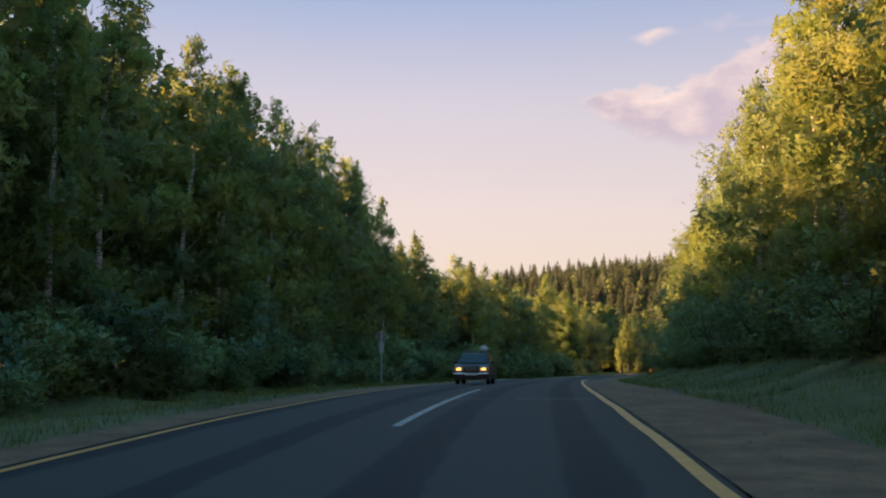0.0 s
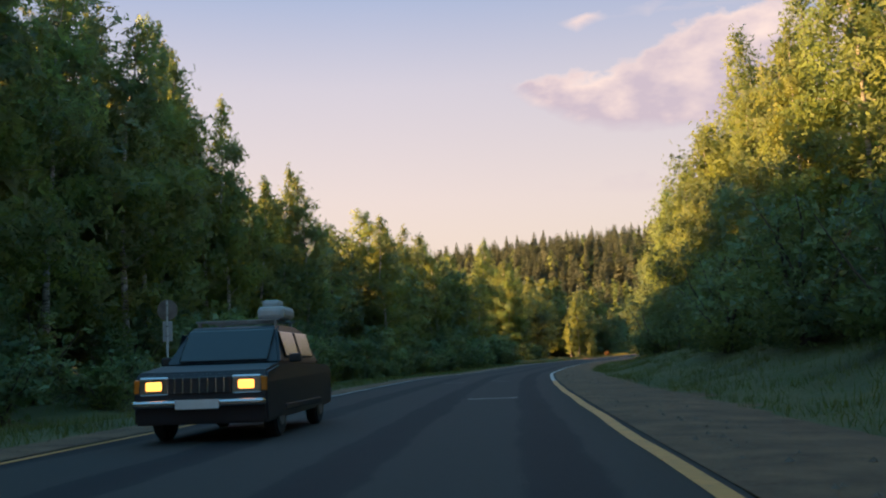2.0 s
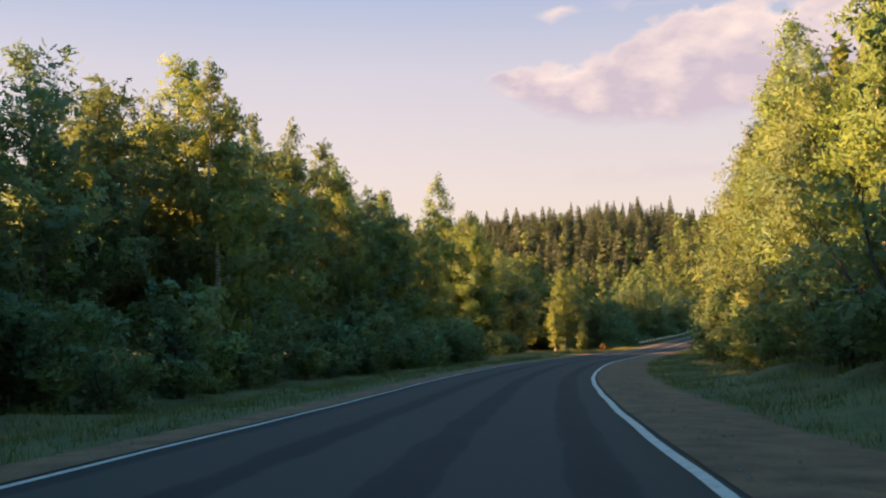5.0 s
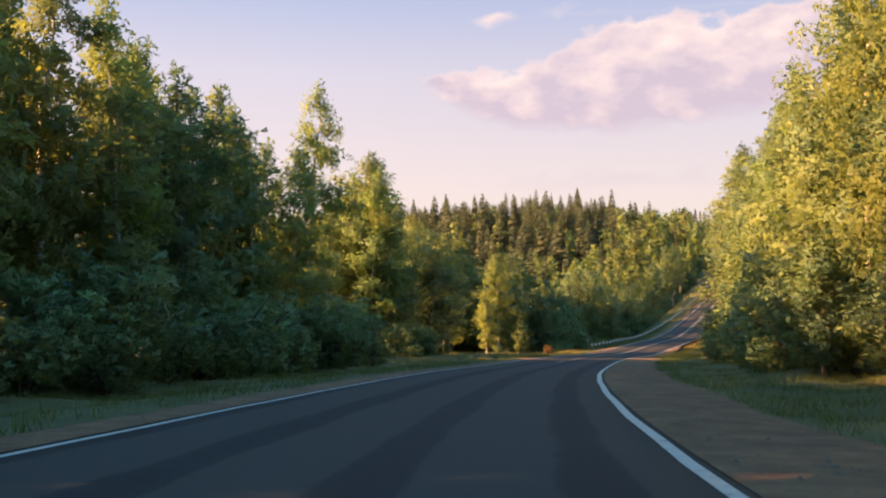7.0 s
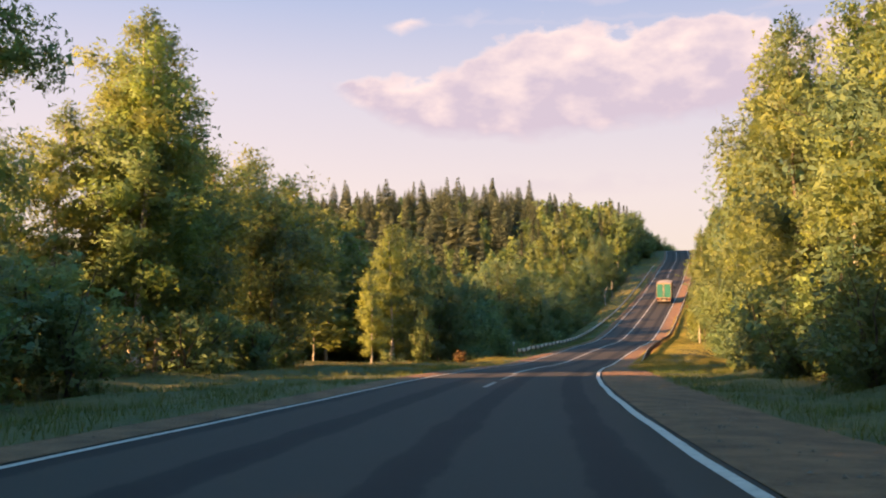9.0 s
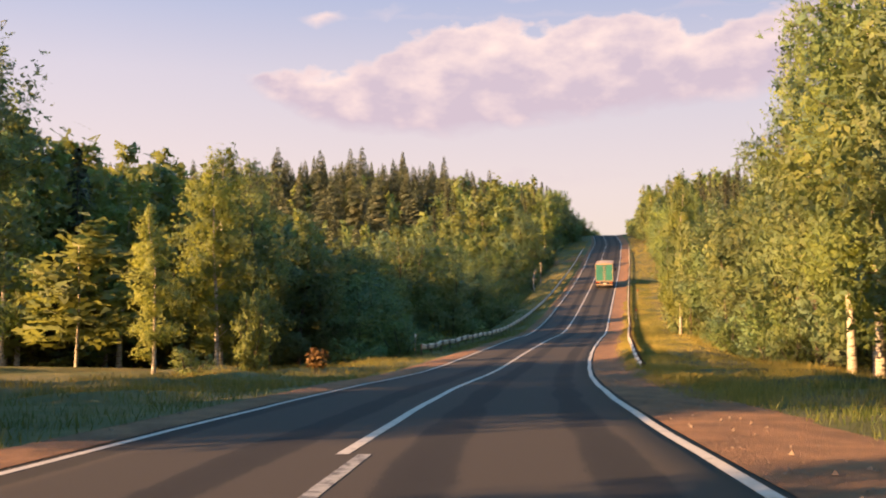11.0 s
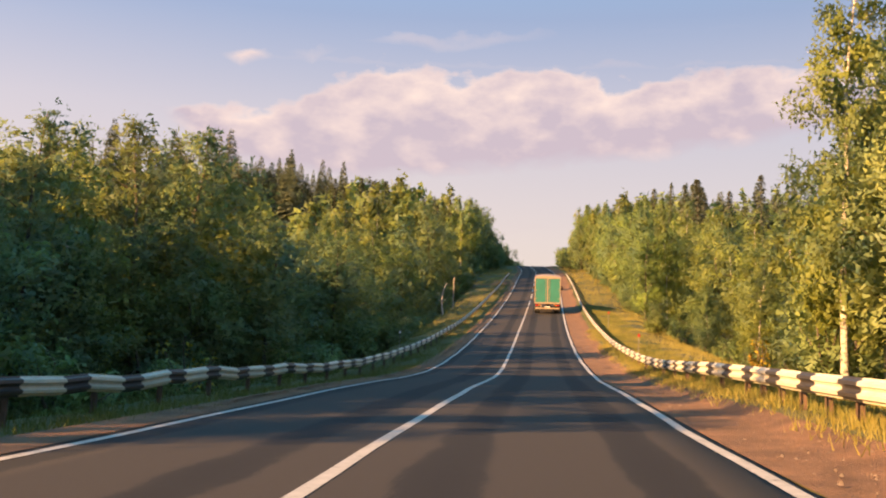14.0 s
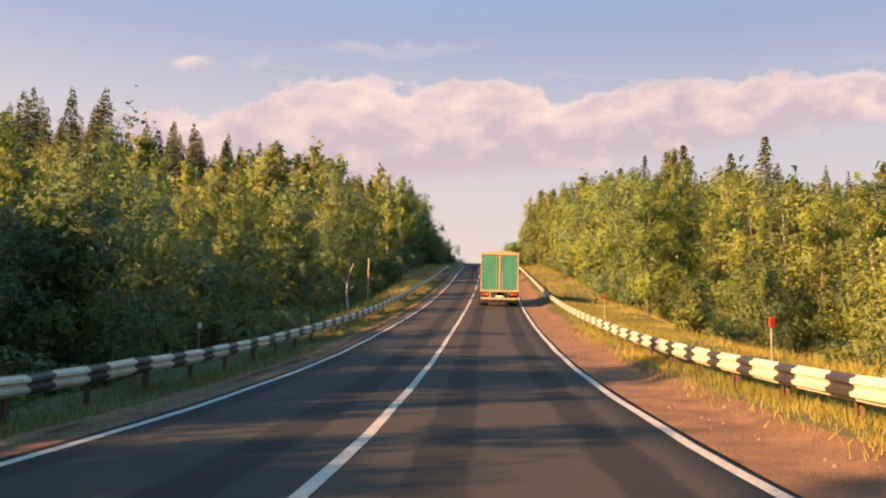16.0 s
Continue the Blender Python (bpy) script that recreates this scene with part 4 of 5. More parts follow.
def far_spruce(seed):
    """Corners of a dense spruce for the far hills: drooping pointed boughs round a pole."""
    r = np.random.default_rng(seed)
    out, facing = [], []
    for k in range(34):
        f = 0.06 + 0.94 * (1 - (1 - k / 33) ** 1.35)
        for j in range(7):
            a = j * 0.898 + k * 0.7 + r.uniform(-0.35, 0.35)
            length = (3.8 * (1 - f) ** 0.84 + 0.24) * r.uniform(0.65, 1.2)
            o, q = np.array([math.cos(a), math.sin(a), 0]), np.array([-math.sin(a), math.cos(a), 0])
            z = np.array([0, 0, f * 17.5 + r.uniform(-0.25, 0.25)])
            w = length * 0.52 + 0.12
            facing.append(o + [0, 0, 0.4] + r.normal(0, 0.3, 3))
            out += [z + o * 0.25 * length + q * w, z + o * 0.25 * length - q * w, z + o * length - [0, 0, length * 0.5]]
    return np.array(out), unit(np.array(facing))


def turned(v, a, wide, k=None):
    """The points v turned by a round z and scaled."""
    c, sn = math.cos(a) * wide, math.sin(a) * wide
    return np.column_stack([v[:, 0] * c - v[:, 1] * sn, v[:, 0] * sn + v[:, 1] * c, v[:, 2] * (wide if k is None else k)])


def far_woods():
    """The wooded hills beyond, as one mass of thin trees."""
    r = np.random.default_rng(23)
    clouds = []
    for k in range(4):
        clouds.append((far_spruce(301 + k), birch_parts(311 + k, 14.0, 3.0, 180, 1.08, low=0.08)[1:]))
    parts, ways = {0: [], 1: []}, {0: [], 1: []}
    spots = []
    # left of the road before s = 76: unseen trees that thicken the sun-blocking rows
    for count, s0, s1, u0, u1 in ((900, 300, 490, -150, -20), (200, 238, 300, -70, -24), (400, 325, 480, 24, 120), (110, -30, 76, -46, -24), (50, 76, 150, -46, -32), (90, 0, 260, 21, 36)):
        spots += [(r.uniform(s0, s1), r.uniform(u0, u1)) for _ in range(count)]
    for s, u in spots:
        spruce = r.uniform() < ((0.8 if s > 345 else 0.25) if (s > 300 and abs(u) > 36) else 0.04)
        at = ground_at(s, u)[0]
        v, facing = clouds[r.integers(4)][0 if spruce else 1]
        if s > 300:
            top = np.clip((20.5 if spruce else 16.5) - 0.07 * (-u - 30), 9.5, 20.0) if u < 0 else np.clip(13.0 + 0.075 * (s - 380), 11.5, 19.5)
            top *= 0.78 + 0.22 * ease(330, 365, s) if u < 0 else 1.0
            k = top / (17.5 if spruce else 14.5) * (r.uniform(0.62, 0.9) + 0.2 * (r.uniform() < 0.16) if spruce else r.uniform(0.7, 1.0))
        else:
            k = r.uniform(0.82, 1.12) * (1.2 if s < 76 and u < 0 else 0.72 if u < 0 else 1.0)
        a = r.uniform(0, 6.28)
        wide = k * r.uniform(0.9, 1.45)
        parts[0 if spruce else 1].append(turned(v, a, wide, k) + at)
        ways[0 if spruce else 1].append(turned(facing, a, 1.0))
    # the wood goes on out of sight on both sides
    _, v, facing = birch_parts(331, 14.0, 3.2, 110, 1.4, low=0.1)
    for count, s0, s1, u0, u1 in ((420, -110, 235, -120, -48), (380, -110, 320, 38, 110)):
        for _ in range(count):
            at = ground_at(r.uniform(s0, s1), r.uniform(u0, u1))[0]
            parts[1].append(v * r.uniform(0.7, 1.0) + at)
            ways[1].append(facing)
    for which, name, mat, label in ((0, "far_spruce_wood", LEAF_SPRUCE, "dark spruce wood covering the far hillside"),
                                    (1, "far_birch_wood", LEAF_BIRCH_FAR, "yellow-green birch wood covering the far hillside")):
        tagged(new(name, quad_mesh(name, np.concatenate(parts[which]), mat, 3, np.concatenate(ways[which]))), label, "forest", kind="stuff")


far_woods()


def deep_wood():
    """The trees behind the front rows, with the added unseen sun blockers: crowns in one mesh, trunks in another."""
    r = np.random.default_rng(29)
    clouds = []
    for k in range(4):
        clouds.append(birch_parts(41 + k, 14.0, 2.9, 900, 0.65, low=0.10)[1:])
    crowns, ways, stems = [], [], Wood()
    for (x, y, z), turn, k, wide in DEEP:
        v, facing = clouds[r.integers(4)]
        crowns.append(turned(v, turn, k * wide, k) + [x, y, z])
        ways.append(turned(facing, turn, 1.0))
        stems.tube([(x, y, z - 0.4), (x + 0.1, y, z + 6 * k), (x, y + 0.1, z + 13 * k)], [0.17 * k, 0.11 * k, 0.02], 5)
    tagged(new("deep_birch_wood", quad_mesh("deep_birch_wood", np.concatenate(crowns), LEAF_BIRCH_FAR, 3, np.concatenate(ways))), "birch leaves deeper in the roadside wood, some in unseen rows added to block the sun", "forest", kind="stuff")
    tagged(new("deep_birch_trunks", stems.mesh("deep_birch_trunks", BARK_BIRCH)), "pale birch trunks deeper in the roadside wood, some in unseen rows added to block the sun", "forest", kind="stuff")


deep_wood()


# ---- the verges' grass ----
def grass_patch(name, seed, count, s0, s1, u0, u1, tall, mat, label):
    r = np.random.default_rng(seed)
    s = r.uniform(s0, s1, count)
    u = r.uniform(u0, u1, count)
    # denser in patches
    keep = (np.sin(s * 0.55 + seed) * np.sin(u * 1.1 + s * 0.13) + r.uniform(-0.7, 1.0, count)) > -0.25
    s, u = s[keep], u[keep]
    at = ground_at(s, u)
    n = len(at)
    blades = []
    for _ in range(4):
        a = r.uniform(0, 6.28, n)
        h = tall * r.uniform(0.45, 1.25, n)
        foot = at + np.column_stack([r.normal(0, 0.14, n), r.normal(0, 0.14, n), np.full(n, -0.03)])
        w = np.column_stack([np.cos(a), np.sin(a), np.zeros(n)]) * 0.011 * (0.6 + tall)
        tip = foot + np.column_stack([r.normal(0, 0.38, n) * h, r.normal(0, 0.38, n) * h, h])
        blades.append(np.stack([foot - w, foot + w, tip], 1))
    return tagged(new(name, quad_mesh(name, np.concatenate(blades).reshape(-1, 3), mat, 3)), label, "grass", kind="stuff")


GRASS_DRY = foliage("dry_grass_blades", (0.11, 0.12, 0.030), (0.34, 0.28, 0.070), (0.40, 0.33, 0.06), 0.35)
grass_patch("verge_grass", 1, 19000, -5, 200, -13.0, -4.2, 0.24, GRASS, "long green roadside grass")
grass_patch("verge_grass", 2, 20000, -5, 210, 5.6, 12.0, 0.22, GRASS, "long green roadside grass on the bank")
grass_patch("verge_grass", 3, 9000, 200, 330, -11.0, -5.3, 0.25, GRASS, "long green roadside grass")
grass_patch("verge_grass", 9, 9000, 236, 380, -6.2, -3.85, 0.19, GRASS, "short green grass between the road and the guard rail")
grass_patch("verge_grass", 10, 8000, 236, 330, 5.2, 8.0, 0.3, GRASS, "green grass growing under the guard rail")
grass_patch("dry_verge_grass", 4, 26000, 195, 330, 5.4, 13.0, 0.25, GRASS_DRY, "sunlit straw-yellow grass behind the guard rail")
grass_patch("dry_verge_grass", 5, 3500, 330, 440, 5.4, 11.0, 0.5, GRASS_DRY, "sunlit straw-yellow grass up the hill")
grass_patch("dry_verge_grass", 6, 3000, 300, 440, -10.0, -5.2, 0.45, GRASS_DRY, "sunlit straw-yellow grass up the hill")
grass_patch("dry_verge_grass", 7, 15000, 196, 300, 4.7, 7.0, 0.19, GRASS_DRY, "short straw-yellow grass along the gravel")


# ---- guard rails ----
RAIL_WHITE = plain("cream_rail_paint", (0.66, 0.62, 0.52), 0.45, 0.0, 0.3, 2.0)
RAIL_BLACK = plain("black_rail_paint", (0.045, 0.042, 0.045), 0.5, 0.0, 0.3, 3.0)
STEEL = plain("weathered_grey_steel", (0.30, 0.28, 0.26), 0.55, 0.6, 0.4, 4.0)
RUST = grainy("rusty_post_paint", (0.06, 0.038, 0.030), (0.16, 0.095, 0.065), 6.0, 0.8, 0.3)
PROFILE = [(-0.155, 0.0), (-0.125, 0.012), (-0.105, 0.07), (-0.055, 0.08), (-0.03, 0.03), (0.0, 0.012), (0.03, 0.03), (0.055, 0.08), (0.105, 0.07), (0.125, 0.012), (0.155, 0.0)]


def beam_mesh(name, length, mat):
    """A W-shaped steel beam along +y, its face to -x, with thickness."""
    v, f = [], []
    m = len(PROFILE)
    for y in (-length / 2, length / 2):
        for skin in (0.0, 0.006):
            v += [(-d + skin, y, h) for h, d in PROFILE]
    for k in range(m - 1):
        f += [(k, k + 1, 2 * m + k + 1, 2 * m + k), (m + k + 1, m + k, 3 * m + k, 3 * m + k + 1),
              (k + 1, k, m + k, m + k + 1), (2 * m + k, 2 * m + k + 1, 3 * m + k + 1, 3 * m + k)]
    f += [(0, 2 * m, 3 * m, m), (m - 1, 2 * m - 1, 4 * m - 1, 3 * m - 1)]
    return mesh_of(name, v, f, mat)


def post_mesh():
    bm = bmesh.new()
    box(bm, (0.03, 0, -0.25), (0.10, 0.012, 1.35))
    box(bm, (-0.016, 0, -0.25), (0.008, 0.07, 1.35))
    box(bm, (0.076, 0, -0.25), (0.008, 0.07, 1.35))
    box(bm, (-0.055, 0, 0.30), (0.07, 0.10, 0.22), 0.008)
    me = bpy.data.meshes.new("post")
    bm.to_mesh(me)
    bm.free()
    me.materials.append(RUST)
    return me


STRIPE = ((1.30, beam_mesh("white_beam", 1.30, RAIL_WHITE), "white_beam"), (0.82, beam_mesh("black_beam", 0.82, RAIL_BLACK), "black_beam"))
POST = post_mesh()


def guard_rail(side, s0, s1, offsets, label, dense):
    """Striped guard rail from s0 to s1; offsets: s and u pairs; the first metres sink to the ground on the right."""
    at_s, at_u = zip(*offsets)

    def rail_point(s):
        u = float(np.interp(s, at_s, at_u))
        g = ground_at(s, u)[0]
        low = 0.40 * (1 - ease(s0, s0 + 13, s)) if side > 0 else 0.0
        return Vector((g[0], g[1], g[2] + (0.44 if side > 0 else 0.55) - float(low)))

    root = new("guard_rail")
    root.location = rail_point(s0) - Vector((0, 0, 0.6))
    inv = Matrix.Translation(-root.location)
    s, k = s0, 0
    while s < s1:
        length, me, name = STRIPE[k % 2]
        a, b = rail_point(s), rail_point(s + length)
        y = (b - a).normalized()
        x = y.cross(Vector((0, 0, 1))).normalized() * side
        y = y * side
        z = x.cross(y)
        ob = new(name, me)
        ob.parent = root
        ob.matrix_basis = inv @ Matrix((*zip(x, y, z, (a + b) / 2), (0, 0, 0, 1)))
        s, k = s + length, k + 1
    s = s0 + 0.6
    while s < s1:
        p, q = rail_point(s), rail_point(s + 0.5)
        y = (q - p)
        y.z = 0
        y.normalize()
        x = y.cross(Vector((0, 0, 1))) * side
        ob = new("post", POST)
        ob.parent = root
        ob.matrix_basis = inv @ Matrix((*zip(x, y * side, (0, 0, 1), p + x * 0.09 - Vector((0, 0, 0.30))), (0, 0, 0, 1)))
        s += 1.4 if s < s0 + dense else 2.8
    return tagged(root, label, "guard rail", "guard rails beside the road")


LEFT_RAIL = [(224, -6.8), (236, -6.6), (262, -6.0), (300, -5.3), (420, -4.9)]
RIGHT_RAIL = [(215, 5.2), (230, 5.3), (300, 5.2), (420, 4.9)]
guard_rail(-1, 233.4, 395, LEFT_RAIL, "black and white striped steel guard rail on the shaded verge", 0)
guard_rail(1, 216.0, 395, RIGHT_RAIL, "black and white striped steel guard rail on rusty posts", 30)


# where the vehicles, the sign and the pole stand
LORRY_S, CAR_S, SIGN_S, SIGN_U, POLE_S, POLE_U = 321.0, 46.0, 66.6, -10.5, 334.5, -8.9


# ---- lorry ----
GREEN = plain("green_tarpaulin", (0.024, 0.175, 0.142), 0.55, 0.0, 0.25, 1.2)
BEIGE = plain("faded_beige_paint", (0.36, 0.27, 0.19), 0.6, 0.0, 0.3, 2.0)
BROWN = plain("brown_side_board", (0.20, 0.10, 0.055), 0.7, 0.0, 0.35, 1.5)
RUBBER = plain("black_rubber", (0.022, 0.022, 0.023), 0.85, 0.0, 0.3, 6.0)
DARK = plain("dark_chassis_steel", (0.035, 0.033, 0.033), 0.6, 0.2, 0.4, 4.0)
PLATE = plain("white_plate", (0.65, 0.65, 0.63), 0.4, 0.0, 0.15, 5.0)
GLASS_DARK = plain("dark_car_glass", (0.02, 0.025, 0.03), 0.08, 0.0, 0.1, 2.0)
CHROME = plain("dull_chrome", (0.55, 0.55, 0.55), 0.25, 1.0, 0.2, 5.0)


def lamp_material(name, colour, strength):
    m, add = material(name)
    return finish(m, add, add("BsdfPrincipled", {"Base Color": (*colour, 1), "Roughness": 0.25, "Emission Color": (*colour, 1), "Emission Strength": strength}).outputs[0])


RED_LENS = lamp_material("red_lens", (0.45, 0.02, 0.015), 0.0)
AMBER_LENS = lamp_material("amber_lens", (0.6, 0.18, 0.02), 0.0)
HEADLIGHT = lamp_material("lit_headlight", (1.0, 0.36, 0.06), 1.0)


def wheel(parent, x, y, r, width):
    bm = rod(bmesh.new(), (x - width / 2, y, r), (x + width / 2, y, r), r, sides=28)
    edges = [e for e in bm.edges if e.calc_face_angle(0) > 1.0]
    bmesh.ops.bevel(bm, geom=edges, offset=0.05 * r / 0.5, segments=3, affect="EDGES")
    w = part("wheel", bm, RUBBER, parent)
    side = 1 if x > 0 else -1
    part("rim", rod(bmesh.new(), (x + side * width * 0.30, y, r), (x + side * (width * 0.5 + 0.01), y, r), r * 0.58, r * 0.5, sides=20), STEEL, w)
    return w


def road_pose(s, u, reverse=False):
    xy, z = across(np.array([s]), np.array([u]))
    p, d = line_at(s)
    y = Vector(d[0]).normalized() * (-1 if reverse else 1)
    x = y.cross(Vector((0, 0, 1))).normalized()
    return Matrix((*zip(x, y, x.cross(y), (xy[0, 0], xy[0, 1], z[0] + 0.012)), (0, 0, 0, 1)))


def lorry(m):
    root = new("box_lorry")
    # the body, its arched roof and the rear frame (rear face at y = 0, front to +y)
    part("side_board", boxed((-1.235, 3.0, 2.35), (0.05, 5.9, 2.5), 0.012), BROWN, root, "brown side board of the box")
    part("side_board", boxed((1.235, 3.0, 2.35), (0.05, 5.9, 2.5), 0.012), BROWN, root, "brown side board of the box")
    part("front_board", boxed((0, 5.95, 2.35), (2.44, 0.05, 2.5), 0.012), BROWN, root)
    part("floor", boxed((0, 3.0, 1.04), (2.5, 6.0, 0.12), 0.015), DARK, root)
    bm = bmesh.new()
    n = 13
    rows = []
    for y in (-0.06, 6.02):
        rows.append([bm.verts.new((x, y, 3.56 + 0.13 * (1 - (x / 1.28) ** 2))) for x in np.linspace(-1.28, 1.28, n)])
        rows.append([bm.verts.new((x, y, 3.52)) for x in np.linspace(-1.28, 1.28, n)])
    for k in range(n - 1):
        a, b, c, d = rows
        bm.faces.new((a[k], a[k + 1], c[k + 1], c[k]))
        bm.faces.new((b[k + 1], b[k], d[k], d[k + 1]))
        bm.faces.new((b[k], b[k + 1], a[k + 1], a[k]))
        bm.faces.new((c[k], c[k + 1], d[k + 1], d[k]))
    a, b, c, d = rows
    bm.faces.new((a[0], c[0], d[0], b[0]))
    bm.faces.new((a[-1], b[-1], d[-1], c[-1]))
    bmesh.ops.recalc_face_normals(bm, faces=bm.faces)
    part("roof", bm, BEIGE, root, "arched faded beige roof")
    for x in (-1.215, 1.215):
        part("corner_post", boxed((x, -0.01, 2.3), (0.075, 0.10, 2.5), 0.015), BEIGE, root)
    part("top_rail", boxed((0, -0.012, 3.50), (2.5, 0.10, 0.12), 0.015), BEIGE, root)
    part("sill", boxed((0, -0.012, 1.06), (2.5, 0.10, 0.13), 0.015), BEIGE, root)
    part("centre_post", boxed((0, -0.03, 2.27), (0.09, 0.06, 2.34), 0.012), BEIGE, root)
    for side in (-1, 1):
        door = part("door", boxed((side * 0.612, 0.0, 2.28), (1.12, 0.05, 2.30), 0.012), GREEN, root, "green rear door leaf")
        part("locking_bar", rod(bmesh.new(), (side * 0.20, -0.05, 1.16), (side * 0.20, -0.05, 3.42), 0.016), BEIGE, door)
        for z in (1.5, 2.3, 3.1):
            part("hinge", boxed((side * 1.12, -0.045, z), (0.16, 0.03, 0.05), 0.006), BEIGE, door)
    # chassis, lamps, wheels
    for x in (-0.42, 0.42):
        part("frame_rail", boxed((x, 3.6, 0.84), (0.09, 7.6, 0.22), 0.01), DARK, root)
    part("bumper", boxed((0, -0.02, 0.55), (2.36, 0.09, 0.13), 0.02), BEIGE, root, "beige underrun bumper")
    for x in (-0.62, 0.62):
        part("bumper_bracket", boxed((x, 0.02, 0.79), (0.09, 0.07, 0.44), 0.008), BEIGE, root)
    for side in (-1, 1):
        lampbox = part("lamp_board", boxed((side * 0.94, -0.02, 0.84), (0.50, 0.06, 0.17), 0.01), DARK, root)
        part("tail_light", boxed((side * 1.05, -0.06, 0.84), (0.2, 0.03, 0.12), 0.012), RED_LENS, lampbox)
        part("turn_light", boxed((side * 0.82, -0.06, 0.84), (0.14, 0.03, 0.12), 0.012), AMBER_LENS, lampbox)
        part("mud_flap", boxed((side * 0.94, 0.55, 0.55), (0.52, 0.02, 0.55), 0.006), RUBBER, root)
        for off in (0.86, 1.14):
            wheel(root, side * (off - 0.02), 1.35, 0.5, 0.25)
        wheel(root, side * 1.0, 6.75, 0.5, 0.27)
    part("axle", rod(bmesh.new(), (-1.0, 1.35, 0.5), (1.0, 1.35, 0.5), 0.09), DARK, root)
    part("number_plate", boxed((0, -0.08, 0.70), (0.52, 0.015, 0.115), 0.004), PLATE, root, "plain white plate")
    part("fuel_tank", rod(bmesh.new(), (0.85, 3.6, 0.72), (0.85, 4.9, 0.72), 0.26, sides=20), STEEL, root)
    part("spare_wheel", rod(bmesh.new(), (0.05, 0.9, 0.66), (0.05, 1.0, 0.66), 0.3, sides=20), RUBBER, root)
    cab = part("cab", boxed((0, 7.05, 1.75), (2.3, 1.75, 1.75), 0.10), BEIGE, root, "faded cab in front of the box")
    part("windscreen", boxed((0, 7.94, 2.1), (2.0, 0.03, 0.75), 0.02), GLASS_DARK, cab)
    for side in (-1, 1):
        part("side_window", boxed((side * 1.155, 7.2, 2.15), (0.03, 0.9, 0.6), 0.02), GLASS_DARK, cab)
        mirror = part("mirror_arm", rod(bmesh.new(), (side * 1.12, 7.7, 2.3), (side * 1.42, 7.75, 2.35), 0.018), DARK, cab)
        mirror_face = part("mirror", boxed((side * 1.44, 7.75, 2.2), (0.2, 0.07, 0.42), 0.02), DARK, root)
    root.matrix_basis = m
    return tagged(root, "box lorry with green rear doors in a faded beige frame", "lorry")


lorry(road_pose(LORRY_S, 1.65))


# ---- oncoming car ----
CAR_PAINT = plain("dark_blue_car_paint", (0.012, 0.014, 0.02), 0.45, 0.0, 0.2, 1.5)
BUNDLE = plain("pale_grey_bundle", (0.50, 0.49, 0.47), 0.8, 0.0, 0.3, 5.0)


def slab(points, width0, width1, z_narrow):
    """A body from a side outline of (y, z): full width below z_narrow, tapering to width1 at the top."""
    bm = bmesh.new()
    top = max(z for _, z in points)

    def half(z):
        return (width0 + (width1 - width0) * max(0.0, (z - z_narrow) / (top - z_narrow))) / 2
    sides = [[bm.verts.new((s * half(z), y, z)) for y, z in points] for s in (-1, 1)]
    n = len(points)
    bm.faces.new(sides[0])
    bm.faces.new(sides[1][::-1])
    for k in range(n):
        bm.faces.new((sides[0][k], sides[1][k], sides[1][(k + 1) % n], sides[0][(k + 1) % n]))
    bmesh.ops.recalc_face_normals(bm, faces=bm.faces)
    bmesh.ops.bevel(bm, geom=list(bm.edges), offset=0.03, segments=2, affect="EDGES")
    return bm


